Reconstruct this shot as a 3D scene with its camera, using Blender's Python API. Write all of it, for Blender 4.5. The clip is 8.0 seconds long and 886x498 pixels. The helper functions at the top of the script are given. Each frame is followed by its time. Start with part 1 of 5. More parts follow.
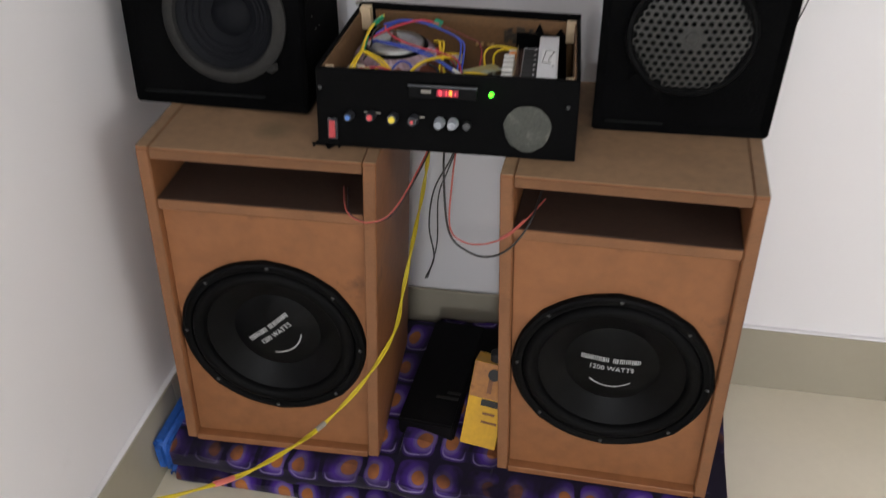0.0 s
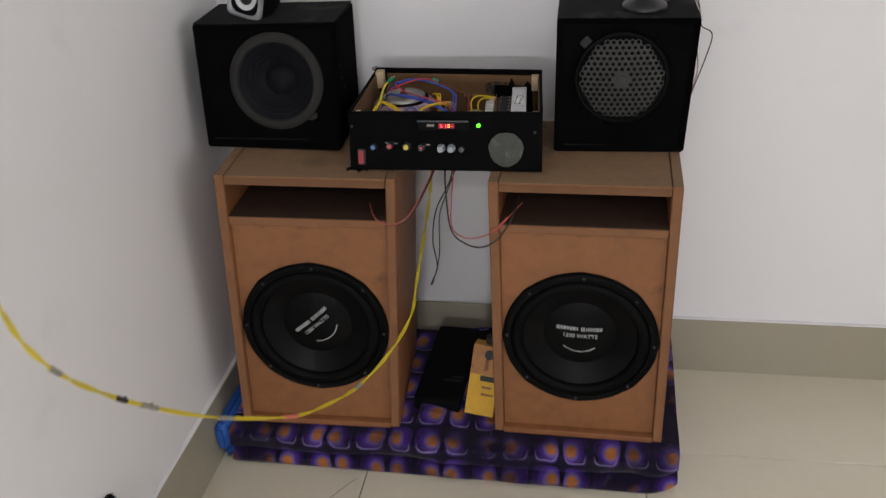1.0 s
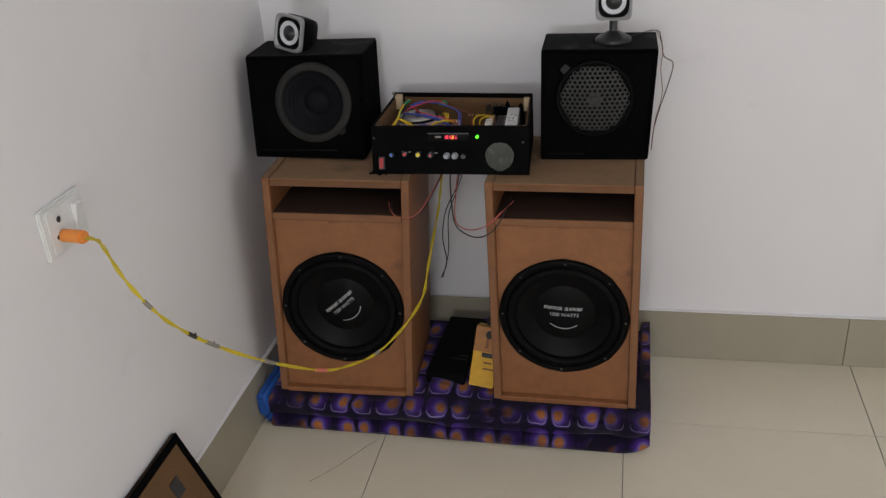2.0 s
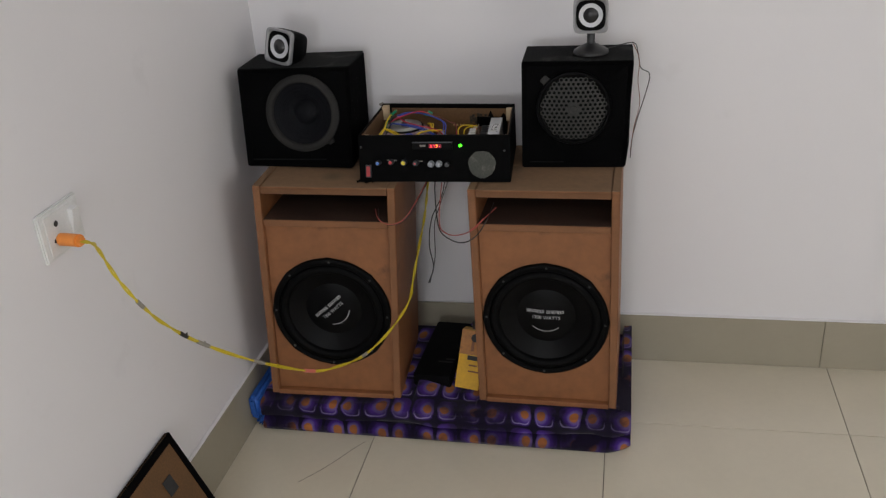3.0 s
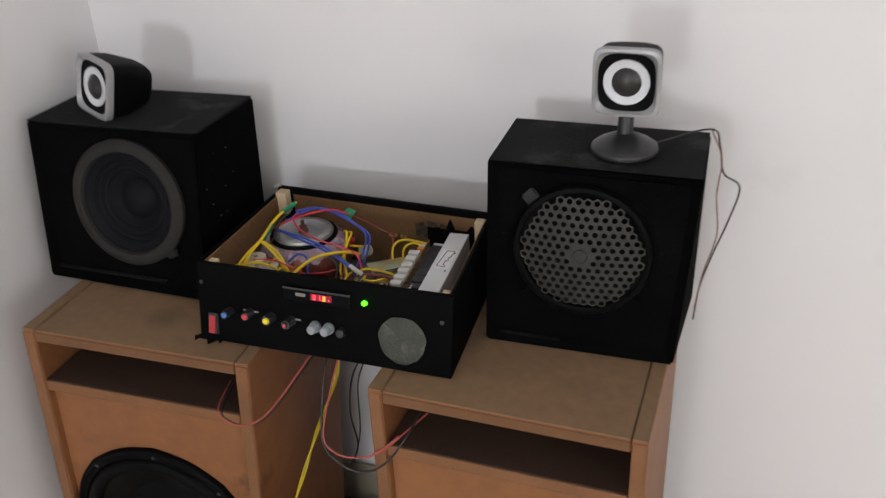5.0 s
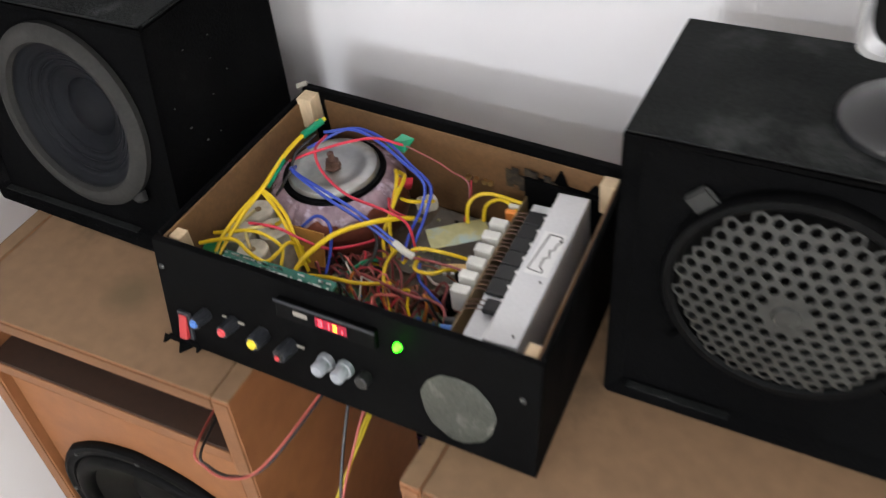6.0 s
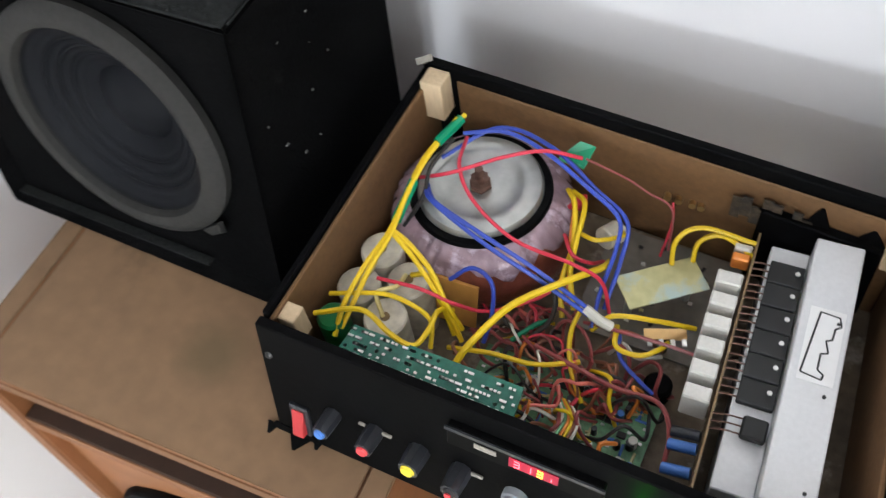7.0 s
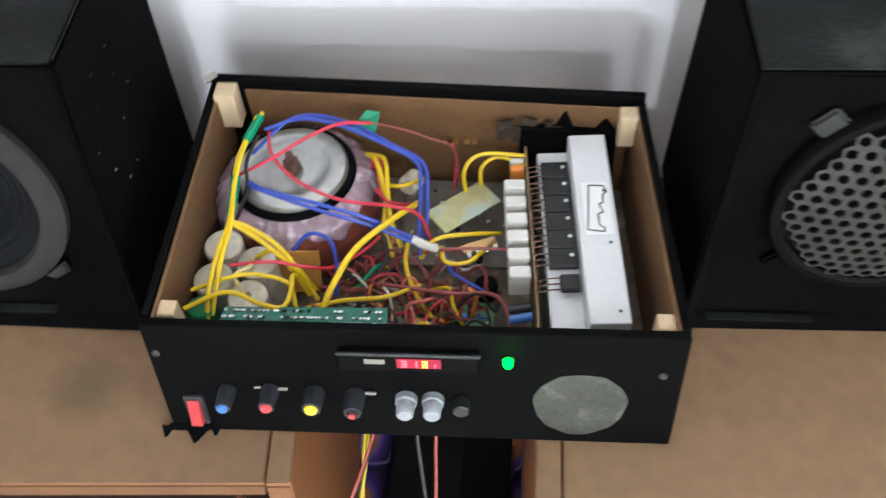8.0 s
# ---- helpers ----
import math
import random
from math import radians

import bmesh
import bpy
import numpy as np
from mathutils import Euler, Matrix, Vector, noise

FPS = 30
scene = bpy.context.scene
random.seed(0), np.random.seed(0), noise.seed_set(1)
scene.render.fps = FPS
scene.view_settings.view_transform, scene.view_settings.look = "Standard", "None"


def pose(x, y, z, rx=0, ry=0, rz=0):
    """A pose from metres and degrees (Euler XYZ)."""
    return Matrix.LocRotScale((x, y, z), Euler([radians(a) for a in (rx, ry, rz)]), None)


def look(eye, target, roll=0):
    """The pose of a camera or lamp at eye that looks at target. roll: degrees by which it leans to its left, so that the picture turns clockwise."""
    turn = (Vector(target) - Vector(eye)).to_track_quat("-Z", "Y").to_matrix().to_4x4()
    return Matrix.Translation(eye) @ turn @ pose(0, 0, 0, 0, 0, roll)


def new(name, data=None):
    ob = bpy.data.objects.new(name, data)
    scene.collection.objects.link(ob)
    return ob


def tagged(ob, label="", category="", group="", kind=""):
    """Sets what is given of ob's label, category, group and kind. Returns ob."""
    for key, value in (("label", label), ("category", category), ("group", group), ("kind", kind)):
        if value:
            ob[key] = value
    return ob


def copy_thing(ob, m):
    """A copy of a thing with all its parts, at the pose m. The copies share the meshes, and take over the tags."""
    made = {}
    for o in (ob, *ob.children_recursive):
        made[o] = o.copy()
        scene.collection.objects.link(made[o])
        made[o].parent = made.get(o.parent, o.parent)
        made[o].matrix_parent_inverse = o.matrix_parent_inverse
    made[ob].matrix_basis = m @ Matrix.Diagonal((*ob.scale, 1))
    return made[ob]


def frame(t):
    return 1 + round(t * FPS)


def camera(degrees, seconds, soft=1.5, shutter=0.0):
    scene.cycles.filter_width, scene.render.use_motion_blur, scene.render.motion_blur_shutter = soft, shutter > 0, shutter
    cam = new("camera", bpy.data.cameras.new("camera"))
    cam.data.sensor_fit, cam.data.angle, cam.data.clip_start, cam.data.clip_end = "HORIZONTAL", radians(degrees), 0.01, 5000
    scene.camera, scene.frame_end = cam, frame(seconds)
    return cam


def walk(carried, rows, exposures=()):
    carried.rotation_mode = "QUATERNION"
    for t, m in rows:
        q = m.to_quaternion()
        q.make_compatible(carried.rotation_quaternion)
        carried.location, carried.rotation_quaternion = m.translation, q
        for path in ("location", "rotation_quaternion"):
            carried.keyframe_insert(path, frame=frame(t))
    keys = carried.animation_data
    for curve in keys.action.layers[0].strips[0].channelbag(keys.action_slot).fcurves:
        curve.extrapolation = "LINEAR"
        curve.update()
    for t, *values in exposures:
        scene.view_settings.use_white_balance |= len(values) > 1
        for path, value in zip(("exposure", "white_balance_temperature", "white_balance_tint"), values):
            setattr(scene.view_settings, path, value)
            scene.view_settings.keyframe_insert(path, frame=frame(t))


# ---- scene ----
cam = camera(52.9, 8.0, soft=1.3, shutter=0.4)
PATH = [
    (0, (0.124, 0.077, 1.329), (-0.223, 1.662, 0.16), -2.0),
    (0.5, (0.179, -0.119, 1.406), (-0.186, 1.553, 0.371), -4.0),
    (1, (0.171, -0.368, 1.415), (-0.154, 1.338, 0.424), -3.5),
    (2.5, (0.34, -0.784, 1.497), (-0.084, 0.965, 0.625), -4.4),
    (3, (0.341, -0.789, 1.488), (-0.055, 0.967, 0.617), -4.3),
    (3.5, (0.395, -0.56, 1.454), (-0.043, 1.198, 0.605), -4.9),
    (4, (0.376, -0.288, 1.412), (-0.105, 1.448, 0.542), -3.9),
    (4.5, (0.421, 0.003, 1.415), (-0.125, 1.725, 0.556), -3.3),
    (6, (0.248, 0.823, 1.311), (-0.564, 2.024, -0.067), -8.5),
    (6.5, (0.136, 0.989, 1.288), (-0.778, 1.951, -0.208), -14.7),
    (7, (-0.019, 1.004, 1.276), (-0.681, 1.939, -0.363), -10.8),
    (7.5, (-0.074, 0.963, 1.292), (-0.314, 1.985, -0.411), -1.5),
    (8, (-0.043, 0.87, 1.314), (-0.187, 2.065, -0.284), -4.0),
]
EXPOSURES = [(0.0, -0.50, 6450, 10), (0.5, -0.79, 6450, 10), (1.0, -0.88, 6500, 10), (2.5, -1.18, 6500, 10), (3.5, -1.16, 6500, 10), (4.5, -1.05, 6550, 10), (5.2, -0.40, 6500, 10),
             (6.0, 0.24, 6400, 9), (6.5, 0.18, 6250, 8), (7.0, 0.46, 6150, 6), (7.5, 0.78, 6000, 5), (8.0, 0.72, 6000, 5)]
walk(cam, [(t, look(eye, target, roll)) for t, eye, target, roll in PATH], EXPOSURES)


# ---- light ----
world = bpy.data.worlds.new("world")
scene.world = world
world.use_nodes = True
world.node_tree.nodes["Background"].inputs[0].default_value = (0.9, 0.93, 1.0, 1)
world.node_tree.nodes["Background"].inputs[1].default_value = 0.05

BACK_Y, LEFT_X, RIGHT_X, FRONT_Y, CEIL = 1.512, -0.664, 2.9, -3.0, 2.55
SKIRT = 0.152
LAMPS = [(0.45, -2.0, 32), (1.58, -1.2, 9)]


def disc_lamp(name, x, y, z, size, power, colour):
    data = bpy.data.lights.new(name, "AREA")
    data.shape, data.size, data.energy, data.color = "DISK", size, power, colour
    ob = new(name, data)
    ob.location = (x, y, z)
    return ob


for lx, ly, power in LAMPS:
    disc_lamp("ceiling_lamp", lx, ly, CEIL - 0.03, 0.24, power, (0.905, 0.945, 0.990))
# daylight of the small window in the wall behind the camera
glow_in = disc_lamp("unseen_window_light", -0.03, FRONT_Y + 0.02, 1.10, 0.28, 37, (0.905, 0.945, 0.990))
glow_in.data.shape = "SQUARE"
glow_in.rotation_euler = (radians(90), 0, 0)
# fill for the left wall, from an added window in the unseen right wall
side_fill = disc_lamp("unseen_window_light", RIGHT_X - 0.02, -1.2, 1.5, 1.1, 14, (0.905, 0.945, 0.990))
side_fill.data.shape, side_fill.data.size_y = "RECTANGLE", 1.4
side_fill.rotation_euler = (0, radians(90), 0)


# ---- materials ----
def nodes_of(name):
    m = bpy.data.materials.new(name)
    m.use_nodes = True
    nt = m.node_tree
    return m, nt, nt.nodes["Principled BSDF"]


def noise_node(nt, scale, detail=5, vec=None, rough=0.5):
    n = nt.nodes.new("ShaderNodeTexNoise")
    n.inputs["Scale"].default_value, n.inputs["Detail"].default_value, n.inputs["Roughness"].default_value = scale, detail, rough
    if vec:
        nt.links.new(vec, n.inputs["Vector"])
    return n


def mathn(nt, op, a, b=None, c=None, clamp=False):
    n = nt.nodes.new("ShaderNodeMath")
    n.operation, n.use_clamp = op, clamp
    for i, v in enumerate((a, b, c)):
        if v is None:
            continue
        if isinstance(v, (int, float)):
            n.inputs[i].default_value = v
        else:
            nt.links.new(v, n.inputs[i])
    return n.outputs[0]


def mixn(nt, fac, a, b):
    n = nt.nodes.new("ShaderNodeMix")
    n.data_type = "RGBA"
    for sock, v in ((n.inputs[0], fac), (n.inputs[6], a), (n.inputs[7], b)):
        if isinstance(v, tuple):
            sock.default_value = (*v, 1)
        elif isinstance(v, (int, float)):
            sock.default_value = v
        else:
            nt.links.new(v, sock)
    return n.outputs[2]


def material(name, colour, rough=0.6, metal=0.0, vary=0.15, scale=8.0, bump=0.0, bump_scale=120.0, grain=None, spec=0.5, stain=None, stain_at=0.62, stain_scale=6.0, spot=None):
    """A surface with broad tone changes and fine grain, and patches of a second colour where given."""
    m, nt, b = nodes_of(name)
    b.inputs["Metallic"].default_value, b.inputs["Specular IOR Level"].default_value = metal, spec
    co = nt.nodes.new("ShaderNodeTexCoord").outputs["Object"]
    mp = nt.nodes.new("ShaderNodeMapping")
    nt.links.new(co, mp.inputs[0])
    mp.inputs["Scale"].default_value = grain or (1, 1, 1)
    broad, fine = noise_node(nt, scale, 5, co), noise_node(nt, bump_scale, 4, mp.outputs[0])
    total = mathn(nt, "ADD", broad.outputs[0], fine.outputs[0])
    ramp = nt.nodes.new("ShaderNodeMapRange")
    for i, v in ((1, 0.65), (2, 1.35), (3, 1 - vary), (4, 1 + vary)):
        ramp.inputs[i].default_value = v
    nt.links.new(total, ramp.inputs[0])
    mul = nt.nodes.new("ShaderNodeVectorMath")
    mul.operation = "SCALE"
    mul.inputs[0].default_value = colour
    nt.links.new(ramp.outputs[0], mul.inputs["Scale"])
    out = mul.outputs[0]
    if stain:
        st = noise_node(nt, stain_scale, 6, co, 0.65)
        fac = mathn(nt, "MULTIPLY", mathn(nt, "SUBTRACT", st.outputs[0], stain_at), 9.0, clamp=True)
        out = mixn(nt, fac, out, stain)
    if spot:
        sx, sy, radius, tint = spot
        sep = nt.nodes.new("ShaderNodeSeparateXYZ")
        nt.links.new(co, sep.inputs[0])
        ax, ay = mathn(nt, "SUBTRACT", sep.outputs[0], sx), mathn(nt, "SUBTRACT", sep.outputs[1], sy)
        away = mathn(nt, "SQRT", mathn(nt, "ADD", mathn(nt, "MULTIPLY", ax, ax), mathn(nt, "MULTIPLY", ay, ay)))
        ragged = mathn(nt, "MULTIPLY_ADD", noise_node(nt, 55, 5, co, 0.6).outputs[0], 0.022, radius - 0.011)
        out = mixn(nt, mathn(nt, "MULTIPLY", mathn(nt, "SUBTRACT", ragged, away), 40.0, clamp=True), out, tint)
    nt.links.new(out, b.inputs["Base Color"])
    nt.links.new(mathn(nt, "MULTIPLY_ADD", broad.outputs[0], 0.25, rough - 0.12, clamp=True), b.inputs["Roughness"])
    if bump:
        bp = nt.nodes.new("ShaderNodeBump")
        bp.inputs["Strength"].default_value, bp.inputs["Distance"].default_value = bump, 0.002
        nt.links.new(fine.outputs[0], bp.inputs["Height"])
        nt.links.new(bp.outputs[0], b.inputs["Normal"])
    return m


def glow(name, colour, strength):
    m, nt, b = nodes_of(name)
    b.inputs["Base Color"].default_value = (*colour, 1)
    b.inputs["Emission Color"].default_value = (*colour, 1)
    b.inputs["Emission Strength"].default_value = strength
    return m


def plastic(name, colour, rough=0.4):
    return material(name, colour, rough, vary=0.08, scale=30, bump_scale=400)


def wall_material():
    m, nt, b = nodes_of("wall_paint")
    co = nt.nodes.new("ShaderNodeTexCoord").outputs["Object"]
    broad, smudge, fine = noise_node(nt, 1.6, 4, co), noise_node(nt, 5.0, 6, co, 0.6), noise_node(nt, 70, 4, co)
    base = mixn(nt, broad.outputs[0], (0.77, 0.752, 0.765), (0.825, 0.808, 0.815))
    dirt = mathn(nt, "MULTIPLY", mathn(nt, "SUBTRACT", smudge.outputs[0], 0.63), 2.2, clamp=True)
    nt.links.new(mixn(nt, dirt, base, (0.60, 0.585, 0.58)), b.inputs["Base Color"])
    b.inputs["Roughness"].default_value = 0.6
    bp = nt.nodes.new("ShaderNodeBump")
    bp.inputs["Strength"].default_value, bp.inputs["Distance"].default_value = 0.06, 0.002
    nt.links.new(fine.outputs[0], bp.inputs["Height"])
    nt.links.new(bp.outputs[0], b.inputs["Normal"])
    return m


def cloth_material():
    """Purple print: pairs of orange ovals in pale halos, each in a rounded square with a pale lower edge."""
    m, nt, b = nodes_of("printed_cloth")
    co = nt.nodes.new("ShaderNodeTexCoord").outputs["Object"]
    sep = nt.nodes.new("ShaderNodeSeparateXYZ")
    nt.links.new(co, sep.inputs[0])
    wob = noise_node(nt, 9, 3, co)
    wave = mathn(nt, "MULTIPLY_ADD", wob.outputs[0], 0.03, -0.015)
    u = mathn(nt, "ADD", sep.outputs[0], wave)
    v = mathn(nt, "ADD", mathn(nt, "ADD", sep.outputs[1], sep.outputs[2]), wave)
    fu = mathn(nt, "FRACT", mathn(nt, "MULTIPLY_ADD", u, 1 / 0.1275, 20.5235))
    mu = mathn(nt, "ABSOLUTE", mathn(nt, "SUBTRACT", fu, 0.5))
    fv = mathn(nt, "FRACT", mathn(nt, "MULTIPLY_ADD", v, 1 / 0.09, 20.556))
    # metres from the oval's centre
    dx = mathn(nt, "MULTIPLY", mathn(nt, "SUBTRACT", mu, 0.178), 0.1275 / 0.0125)
    dy = mathn(nt, "MULTIPLY", mathn(nt, "SUBTRACT", fv, 0.5), 0.09 / 0.019)
    r = mathn(nt, "SQRT", mathn(nt, "ADD", mathn(nt, "MULTIPLY", dx, dx), mathn(nt, "MULTIPLY", dy, dy)))
    ink = noise_node(nt, 25, 5, co)
    ground = mixn(nt, mathn(nt, "MULTIPLY", mathn(nt, "SUBTRACT", ink.outputs[0], 0.35), 3, clamp=True), (0.005, 0.003, 0.012), (0.040, 0.012, 0.13))
    halo = mathn(nt, "SUBTRACT", 1.0, mathn(nt, "MULTIPLY", mathn(nt, "ABSOLUTE", mathn(nt, "SUBTRACT", r, 1.1)), 2.0), clamp=True)
    violet = mathn(nt, "SUBTRACT", 1.0, mathn(nt, "MULTIPLY", mathn(nt, "ABSOLUTE", mathn(nt, "SUBTRACT", r, 1.5)), 1.1), clamp=True)
    c1 = mixn(nt, mathn(nt, "MULTIPLY", violet, 0.8), ground, (0.085, 0.03, 0.30))
    # rounded square outline round the cell
    ex = mathn(nt, "MULTIPLY", mathn(nt, "SUBTRACT", mu, 0.255), 1 / 0.205)
    ey = mathn(nt, "MULTIPLY", mathn(nt, "SUBTRACT", fv, 0.5), 1 / 0.44)
    p4 = mathn(nt, "POWER", mathn(nt, "ADD", mathn(nt, "POWER", mathn(nt, "ABSOLUTE", ex), 4), mathn(nt, "POWER", mathn(nt, "ABSOLUTE", ey), 4)), 0.25)
    line = mathn(nt, "SUBTRACT", 1.0, mathn(nt, "MULTIPLY", mathn(nt, "ABSOLUTE", mathn(nt, "SUBTRACT", p4, 0.88)), 14), clamp=True)
    low = mathn(nt, "MULTIPLY", mathn(nt, "SUBTRACT", 0.42, fv), 4, clamp=True)
    dark = mathn(nt, "MULTIPLY", mathn(nt, "SUBTRACT", p4, 1.0), 12, clamp=True)
    c2 = mixn(nt, dark, c1, (0.006, 0.004, 0.014))
    c3 = mixn(nt, mathn(nt, "MULTIPLY", mathn(nt, "MULTIPLY", line, low), 0.75), c2, (0.42, 0.36, 0.62))
    c4 = mixn(nt, mathn(nt, "MULTIPLY", halo, 0.6), c3, (0.28, 0.20, 0.44))
    core = mathn(nt, "MULTIPLY", mathn(nt, "SUBTRACT", 1.0, r), 8, clamp=True)
    worn = noise_node(nt, 7, 4, co)
    fade = mathn(nt, "MULTIPLY_ADD", mathn(nt, "SUBTRACT", worn.outputs[0], 0.42), 3.5, 0.25, clamp=True)
    nt.links.new(mixn(nt, fade, (0.006, 0.003, 0.014), mixn(nt, core, c4, (0.42, 0.15, 0.04))), b.inputs["Base Color"])
    b.inputs["Roughness"].default_value, b.inputs["Sheen Weight"].default_value = 0.95, 0.1
    b.inputs["Specular IOR Level"].default_value = 0.15
    weave = noise_node(nt, 500, 2, co)
    bp = nt.nodes.new("ShaderNodeBump")
    bp.inputs["Strength"].default_value, bp.inputs["Distance"].default_value = 0.25, 0.001
    nt.links.new(weave.outputs[0], bp.inputs["Height"])
    nt.links.new(bp.outputs[0], b.inputs["Normal"])
    return m


def tile_material(name, colour, rough):
    m, nt, b = nodes_of(name)
    co = nt.nodes.new("ShaderNodeTexCoord").outputs["Object"]
    rnd = nt.nodes.new("ShaderNodeObjectInfo").outputs["Random"]
    cloud, speck = noise_node(nt, 4, 6, co, 0.6), noise_node(nt, 60, 3, co)
    tone = mathn(nt, "MULTIPLY_ADD", cloud.outputs[0], 0.16, mathn(nt, "MULTIPLY_ADD", speck.outputs[0], 0.05, mathn(nt, "MULTIPLY_ADD", rnd, 0.05, 0.86)))
    mul = nt.nodes.new("ShaderNodeVectorMath")
    mul.operation = "SCALE"
    mul.inputs[0].default_value = colour
    nt.links.new(tone, mul.inputs["Scale"])
    nt.links.new(mul.outputs[0], b.inputs["Base Color"])
    dust = noise_node(nt, 9, 6, co, 0.7)
    nt.links.new(mathn(nt, "MULTIPLY_ADD", dust.outputs[0], 0.16, rough - 0.08, clamp=True), b.inputs["Roughness"])
    return m


WALL = wall_material()
TILE = tile_material("floor_tile", (0.66, 0.60, 0.475), 0.16)
SKIRTING = tile_material("skirting_tile", (0.36, 0.325, 0.25), 0.2)
GROUT = material("grout", (0.22, 0.19, 0.15), 0.9)
WOOD = material("fibreboard", (0.235, 0.092, 0.033), 0.55, vary=0.17, scale=5, bump=0.04, bump_scale=45, stain=(0.12, 0.045, 0.017), stain_at=0.59, stain_scale=7)
RAW_TOP = material("dusty_raw_board", (0.215, 0.128, 0.068), 0.75, vary=0.14, scale=6, bump=0.05, bump_scale=70, stain=(0.130, 0.080, 0.042), stain_at=0.60, stain_scale=7)
SPOTTED_TOP = material("stained_raw_board", (0.215, 0.128, 0.068), 0.75, vary=0.14, scale=6, bump=0.05, bump_scale=70, stain=(0.130, 0.080, 0.042), stain_at=0.62, stain_scale=7, spot=(0.022, 0.079, 0.034, (0.150, 0.098, 0.050)))
# the slot's shade is put into this colour; the board itself is fibreboard
SHADED_BOARD = material("shaded_inner_board", (0.036, 0.015, 0.007), 0.8, vary=0.2, scale=8)
WOOD_EDGE = material("fibreboard_edge", (0.20, 0.085, 0.034), 0.7, vary=0.25, scale=18, bump=0.15, bump_scale=220, grain=(1, 1, 6))
TOP_EDGE = material("darker_fibreboard_edge", (0.150, 0.066, 0.026), 0.75, vary=0.25, scale=18, bump=0.15, bump_scale=220, grain=(1, 1, 6))
BASE = material("dusty_base", (0.15, 0.115, 0.078), 0.7, vary=0.35, scale=30, stain=(0.34, 0.30, 0.25), stain_at=0.55, stain_scale=35)
INNER = material("raw_hardboard", (0.128, 0.064, 0.023), 0.7, vary=0.22, scale=14, bump=0.1, bump_scale=200)
PINE = material("pale_pine", (0.54, 0.41, 0.26), 0.65, vary=0.16, scale=25, bump=0.1, bump_scale=300, grain=(1, 1, 0.2))
FELT = material("black_felt", (0.0032, 0.0032, 0.0034), 0.95, vary=0.4, scale=12, bump=0.5, bump_scale=350, spec=0.02, stain=(0.016, 0.0155, 0.015), stain_at=0.66, stain_scale=14)
PAINT = material("black_paint", (0.0024, 0.0024, 0.0026), 0.65, vary=0.3, scale=20, bump=0.12, bump_scale=200, spec=0.04, stain=(0.011, 0.0105, 0.010), stain_at=0.68, stain_scale=22)
RUBBER = material("black_rubber", (0.0024, 0.0024, 0.0026), 0.55, vary=0.2, scale=20, bump=0.05, bump_scale=300, spec=0.07)
CONE = material("black_cone", (0.0024, 0.0024, 0.0027), 0.42, vary=0.15, scale=10, spec=0.10)
GREY_FOAM = material("grey_surround", (0.026, 0.0252, 0.0242), 0.7, vary=0.2, scale=18, bump=0.15, bump_scale=260, spec=0.12)
GREY_CONE = material("grey_cone", (0.0052, 0.0057, 0.0076), 0.6, vary=0.18, scale=12, spec=0.10)
GRILLE = material("grey_metal_grille", (0.034, 0.0335, 0.031), 0.6, 0.1, vary=0.35, scale=25, spec=0.3)
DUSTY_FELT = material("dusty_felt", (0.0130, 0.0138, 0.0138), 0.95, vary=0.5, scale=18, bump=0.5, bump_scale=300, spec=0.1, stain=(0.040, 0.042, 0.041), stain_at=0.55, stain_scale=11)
DUST = material("grey_dust", (0.022, 0.022, 0.021), 0.9, vary=0.4, scale=30)
SILVER = material("silver_plastic", (0.33, 0.33, 0.34), 0.35, 0.3, vary=0.08, scale=30)
PALE_CONE = material("pale_cone", (0.62, 0.63, 0.66), 0.45, vary=0.05, scale=30)
STEEL = material("zinc_steel", (0.44, 0.45, 0.43), 0.34, 0.75, vary=0.12, scale=30, stain=(0.35, 0.33, 0.29), stain_at=0.62, stain_scale=40)
CHIPPED = material("pale_chip", (0.10, 0.098, 0.09), 0.8)
DULL_STEEL = material("dull_screw", (0.045, 0.045, 0.045), 0.45, 0.3)
ALU = material("aluminium", (0.66, 0.665, 0.68), 0.55, 0.1, vary=0.06, scale=20, bump=0.05, bump_scale=300)
BRASS = material("passivated_zinc", (0.50, 0.48, 0.25), 0.35, 0.5, vary=0.15, scale=30, stain=(0.42, 0.52, 0.50), stain_at=0.5, stain_scale=25)
RUST = material("rusty_bolt", (0.12, 0.062, 0.045), 0.6, 0.3, vary=0.3, scale=60, bump=0.3, bump_scale=400)
COPPER = material("brass_terminal", (0.55, 0.36, 0.16), 0.35, 0.9)
FILM = material("clear_film_on_winding", (0.34, 0.24, 0.285), 0.16, 0.1, vary=0.35, scale=35, bump=0.7, bump_scale=90, grain=(1, 1, 0.2), stain=(0.56, 0.45, 0.55), stain_at=0.52, stain_scale=55)
VARNISH = material("copper_winding", (0.17, 0.050, 0.032), 0.3, 0.3, vary=0.3, scale=30, bump=0.3, bump_scale=200)
PCB = material("green_board", (0.020, 0.155, 0.105), 0.35, vary=0.35, scale=40, bump=0.1, bump_scale=250)
PCB_LIGHT = material("green_board_light", (0.13, 0.29, 0.15), 0.4, vary=0.5, scale=60, bump=0.2, bump_scale=300)
BROWN_PCB = material("brown_board", (0.20, 0.13, 0.06), 0.5, vary=0.2)
SOLDER = material("solder", (0.65, 0.65, 0.63), 0.3, 0.7)
WHITE = plastic("white_plastic", (0.74, 0.74, 0.73), 0.35)
CERAMIC = plastic("white_ceramic", (0.66, 0.65, 0.61), 0.6)
CHIP = plastic("black_epoxy", (0.005, 0.005, 0.0055), 0.55)
